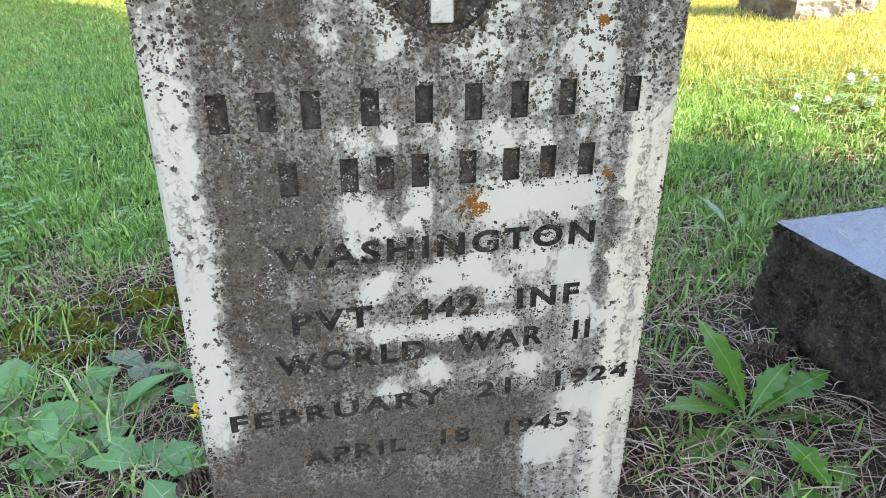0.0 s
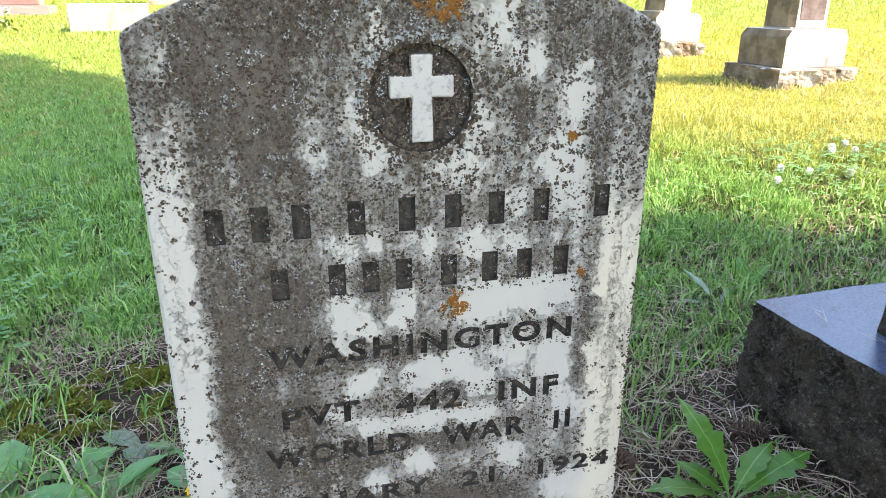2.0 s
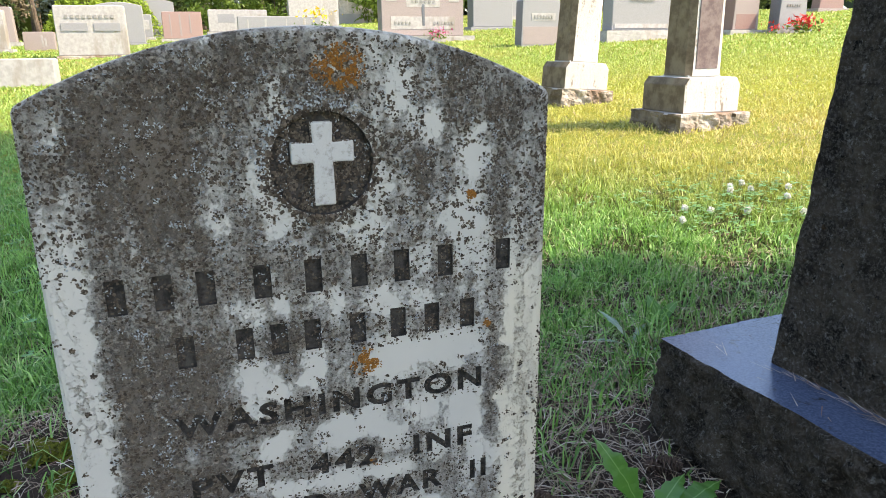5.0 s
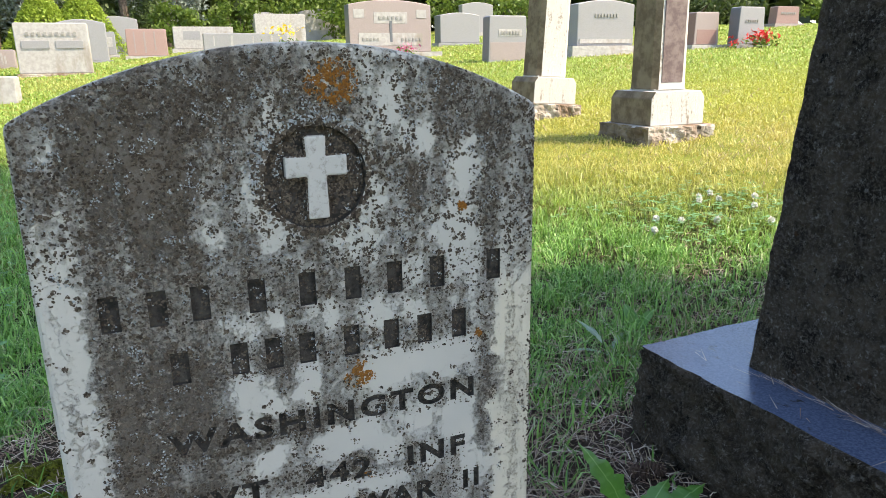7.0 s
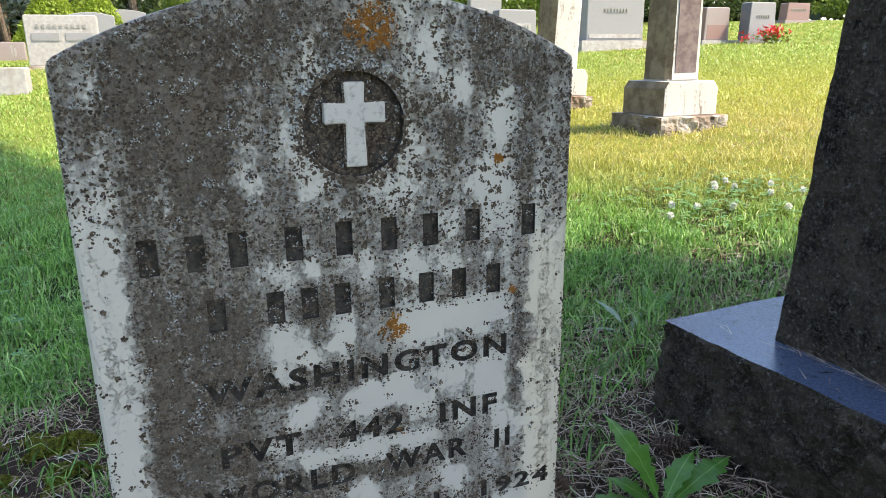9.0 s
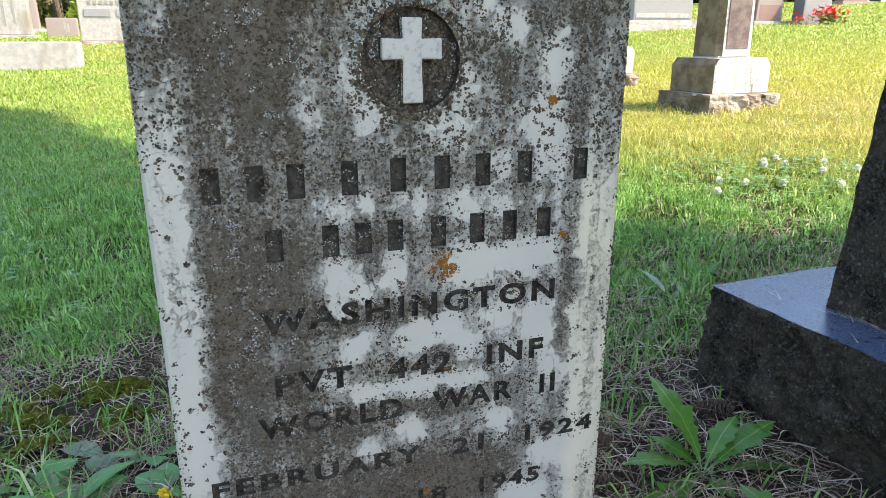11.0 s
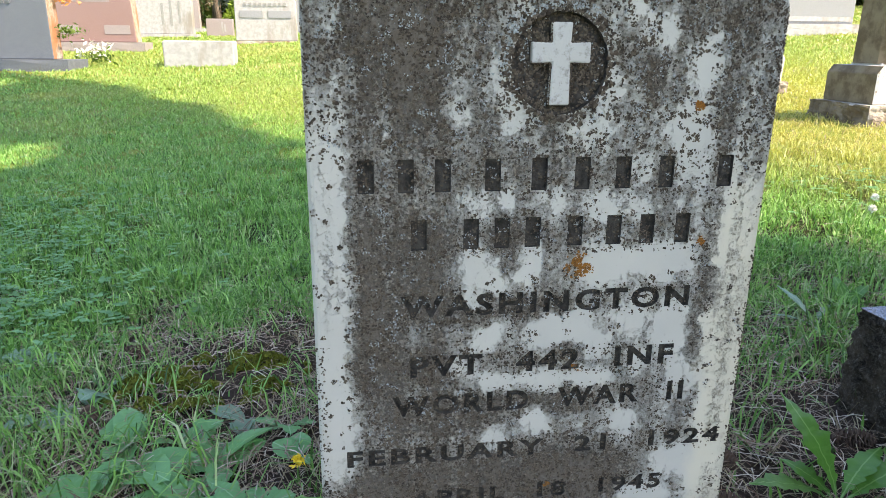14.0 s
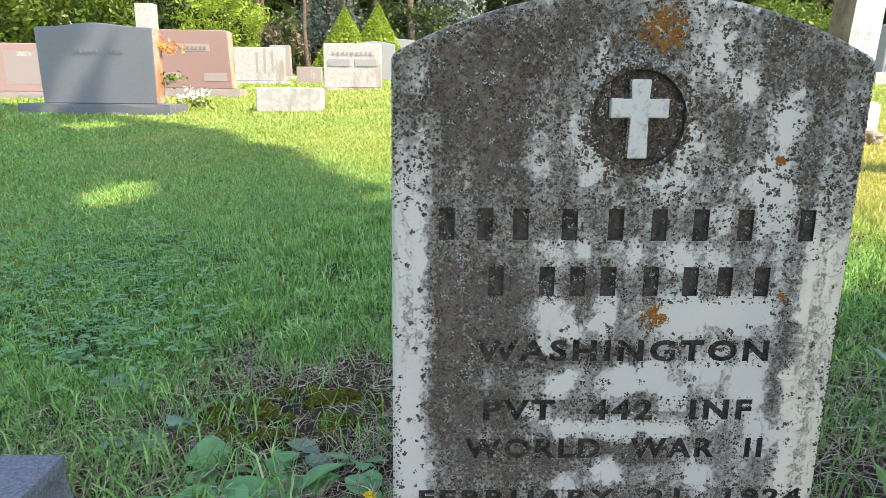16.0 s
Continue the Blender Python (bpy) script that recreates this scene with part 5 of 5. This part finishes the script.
for i, (px, py, k, l, m) in enumerate([(-0.37, 0.315, 7, 0.075, M_BROAD), (-0.41, 0.265, 6, 0.08, M_BROAD), (-0.315, 0.265, 6, 0.07, M_BROAD), (-0.265, 0.165, 6, 0.075, M_BROAD),
                                       (-0.345, 0.20, 5, 0.07, M_BROAD), (-0.44, 0.33, 5, 0.07, M_BROAD), (-0.52, 0.48, 5, 0.075, M_BLUE), (-0.58, 0.42, 5, 0.07, M_BLUE),
                                       (-0.30, 0.36, 4, 0.055, M_BLUE), (-0.245, 0.33, 4, 0.05, M_BROAD), (-0.46, 0.22, 6, 0.075, M_BROAD), (-0.225, 0.26, 4, 0.05, M_BROAD),
                                       (-0.66, 0.62, 5, 0.06, M_BLUE), (-0.235, 0.09, 5, 0.06, M_BROAD)]):
    lv = [(rr.uniform(0, 360), rr.uniform(8, 48), l * rr.uniform(0.45, 0.95), l * rr.uniform(0.42, 0.62)) for _ in range(k)]
    plant("broadleaf_weed", px, py, lv, m, 0 if i % 3 else 4, "broad grey-green weed leaves over needle litter" if m is M_BROAD else "pale blue-green weed leaves in the grass", "weed", 100 + 10 * i)


def clover_leaves():
    r = np.random.default_rng(41)
    P = []
    for cx, cy, m, s in ((-1.35, 1.5, 420, 0.22), (-0.95, 1.15, 420, 0.20), (-0.85, 1.65, 250, 0.22), (-1.7, 2.1, 250, 0.25), (1.25, 0.95, 220, 0.16), (-0.75, 0.80, 200, 0.12)):
        P.append(np.stack([r.normal(cx, s, m), r.normal(cy, s, m)], 1))
    P = np.concatenate(P)
    z = GZ(P[:, 0], P[:, 1]) + r.uniform(0.022, 0.045, len(P))
    n = len(P)
    ang = r.uniform(0, 6.283, n)
    out = []
    for k in range(3):
        a = ang + k * 2.094
        c = np.stack([P[:, 0] + 0.007 * np.cos(a), P[:, 1] + 0.007 * np.sin(a), z + r.normal(0, 0.002, n)], 1)
        ring = [c + np.stack([0.0055 * np.cos(t) * np.ones(n), 0.0055 * np.sin(t) * np.ones(n), np.zeros(n)], 1) for t in np.linspace(0, 6.283, 6, endpoint=False)]
        out.append(np.stack([P3 for P3 in ring], 1))
    V = np.concatenate(out)
    q = len(V)
    i = np.arange(q)[:, None] * 6
    T = np.concatenate([i + [[0, 1, 2]], i + [[0, 2, 3]], i + [[0, 3, 4]], i + [[0, 4, 5]]])
    tagged(raw_mesh("clover", V.reshape(-1, 3), T, M_CLOVER), "three-leaved clover patches in the lawn", "clover", kind="stuff")


M_CLOVER = island_mat("clover_leaves", [(0.08, 0.20, 0.06), (0.15, 0.32, 0.12), (0.21, 0.40, 0.18)], 0.5, 0.3)
clover_leaves()


def clover_flower():
    ob = empty("clover_flower", 1.287, 1.042, ground_z(1.287, 1.042), label="white clover flower head standing above the grass", category="flower", group="clover flowers")
    r = np.random.default_rng(3)
    p = r.normal(size=(90, 3))
    p = p / np.linalg.norm(p, axis=1, keepdims=True) * 0.0070 + [0, 0, 0.030]
    V, T = leaf_cloud(p, 0.0042, r)
    raw_mesh("head", V, T, M_PETAL_WHITE, ob)
    bm = bmesh.new()
    limb(bm, (0, 0, -0.005), (0, 0, 0.028), 0.0012, 0.001, 5)
    part("stem", bm, M_DANDELION, ob)
    return ob


cf = clover_flower()
for fx, fy in ((1.352, 1.035), (1.300, 0.80), (1.372, 0.925), (1.33, 1.09), (1.13, 0.93), (1.02, 0.90), (1.42, 0.83), (1.20, 0.88), (1.45, 1.0), (1.09, 0.98), (1.46, 0.90), (1.38, 1.10)):
    copy_thing(cf, pose(fx, fy, ground_z(fx, fy) - 0.004, 0, 0, fx * 900))


def pine_cone():
    bm = bmesh.new()
    r = random.Random(8)
    for i in range(90):
        t = i / 90
        a = i * 2.4
        rad = 0.0115 * math.sin(math.pi * (0.12 + 0.83 * t)) + 0.001
        m = pose(rad * 0.7 * math.cos(a), rad * 0.7 * math.sin(a), 0.003 + 0.042 * t, 0, 0, math.degrees(a)) @ pose(0, 0, 0, 0, -35 + 50 * t, 0)
        m = m @ Matrix.Diagonal((1.0, 0.8, 0.22, 1))
        bmesh.ops.create_cube(bm, size=0.0068, matrix=m)
    ob = put("pine_cone", bm, M_CONE)
    return tagged(ob, "fallen brown pine cone among dry needles", "pine cone", "fallen pine cones")


pc = pine_cone()
pc.matrix_world = pose(0.385, 0.155, 0.040, 84, 10, 60)
for cx, cy, a in ((0.235, 0.165, 20), (0.50, 0.345, 130), (-0.525, 0.605, 70), (-0.50, 0.38, 200), (0.235, 0.06, 250), (-0.20, 0.14, 310)):
    copy_thing(pc, pose(cx, cy, ground_z(cx, cy) + 0.010, 84, 12, a))


def flower(x, y, z, mat, r0, n, stem, label, seed):
    ob = empty("flower_bunch", x, y, z, label=label, category="flowers")
    r = np.random.default_rng(seed)
    p = r.normal(size=(n, 3)) * [r0, r0 * 0.6, r0 * 0.45] + [0, 0, stem]
    V, T = leaf_cloud(p, r0 * 0.28, r)
    tagged(raw_mesh("bloom", V, T, mat, ob), kind="stuff")
    q = r.normal(size=(n, 3)) * [r0, r0 * 0.6, r0 * 0.4] + [0, 0, stem * 0.45]
    V, T = leaf_cloud(q, r0 * 0.28, r)
    tagged(raw_mesh("foliage", V, T, M_LEAF_LIGHT, ob), kind="stuff")
    return ob


flower(8.05, 7.35, ground_z(8.05, 7.35), M_PETAL_RED, 0.12, 130, 0.17, "bunch of bright red flowers at a gravestone foot", 1)
flower(7.65, 7.45, ground_z(7.65, 7.45), M_PETAL_RED, 0.07, 40, 0.1, "small bunch of red flowers by a gravestone", 2)
flower(2.15, 12.2, ground_z(2.15, 12.2), M_YELLOW, 0.13, 50, 0.42, "loose yellow flowers with long leaves", 3)
flower(3.45, 9.6, ground_z(3.45, 9.6) + 0.09, M_PETAL_PINK, 0.08, 60, 0.06, "pink flowers on the gravestone base", 4)
flower(-3.06, 7.62, ground_z(-3.06, 7.62) + 0.1, M_PETAL_ORANGE, 0.09, 110, 0.62, "tall orange flowers beside the grey gravestone", 5)
flower(-2.92, 8.0, ground_z(-2.92, 8.0) + 0.05, M_PETAL_WHITE, 0.10, 90, 0.12, "white flowers beside the grey gravestone", 6)
flower(-6.7, 9.4, ground_z(-6.7, 9.4), M_PETAL_ORANGE, 0.14, 110, 0.3, "orange flowers in front of a pink gravestone", 7)
yf = empty("dandelion_flower", -0.222, 0.215, ground_z(-0.222, 0.215), label="small yellow dandelion flower beside the marble", category="flower")
r_ = np.random.default_rng(4)
pts_ = r_.normal(size=(60, 3)) * [0.0035, 0.0035, 0.002] + [0, 0, 0.03]
raw_mesh("bloom", *leaf_cloud(pts_, 0.004, r_), M_YELLOW, yf)
bm_ = bmesh.new()
limb(bm_, (0, 0, -0.005), (0, 0, 0.028), 0.0014, 0.0012, 5)
part("stem", bm_, M_DANDELION, yf)
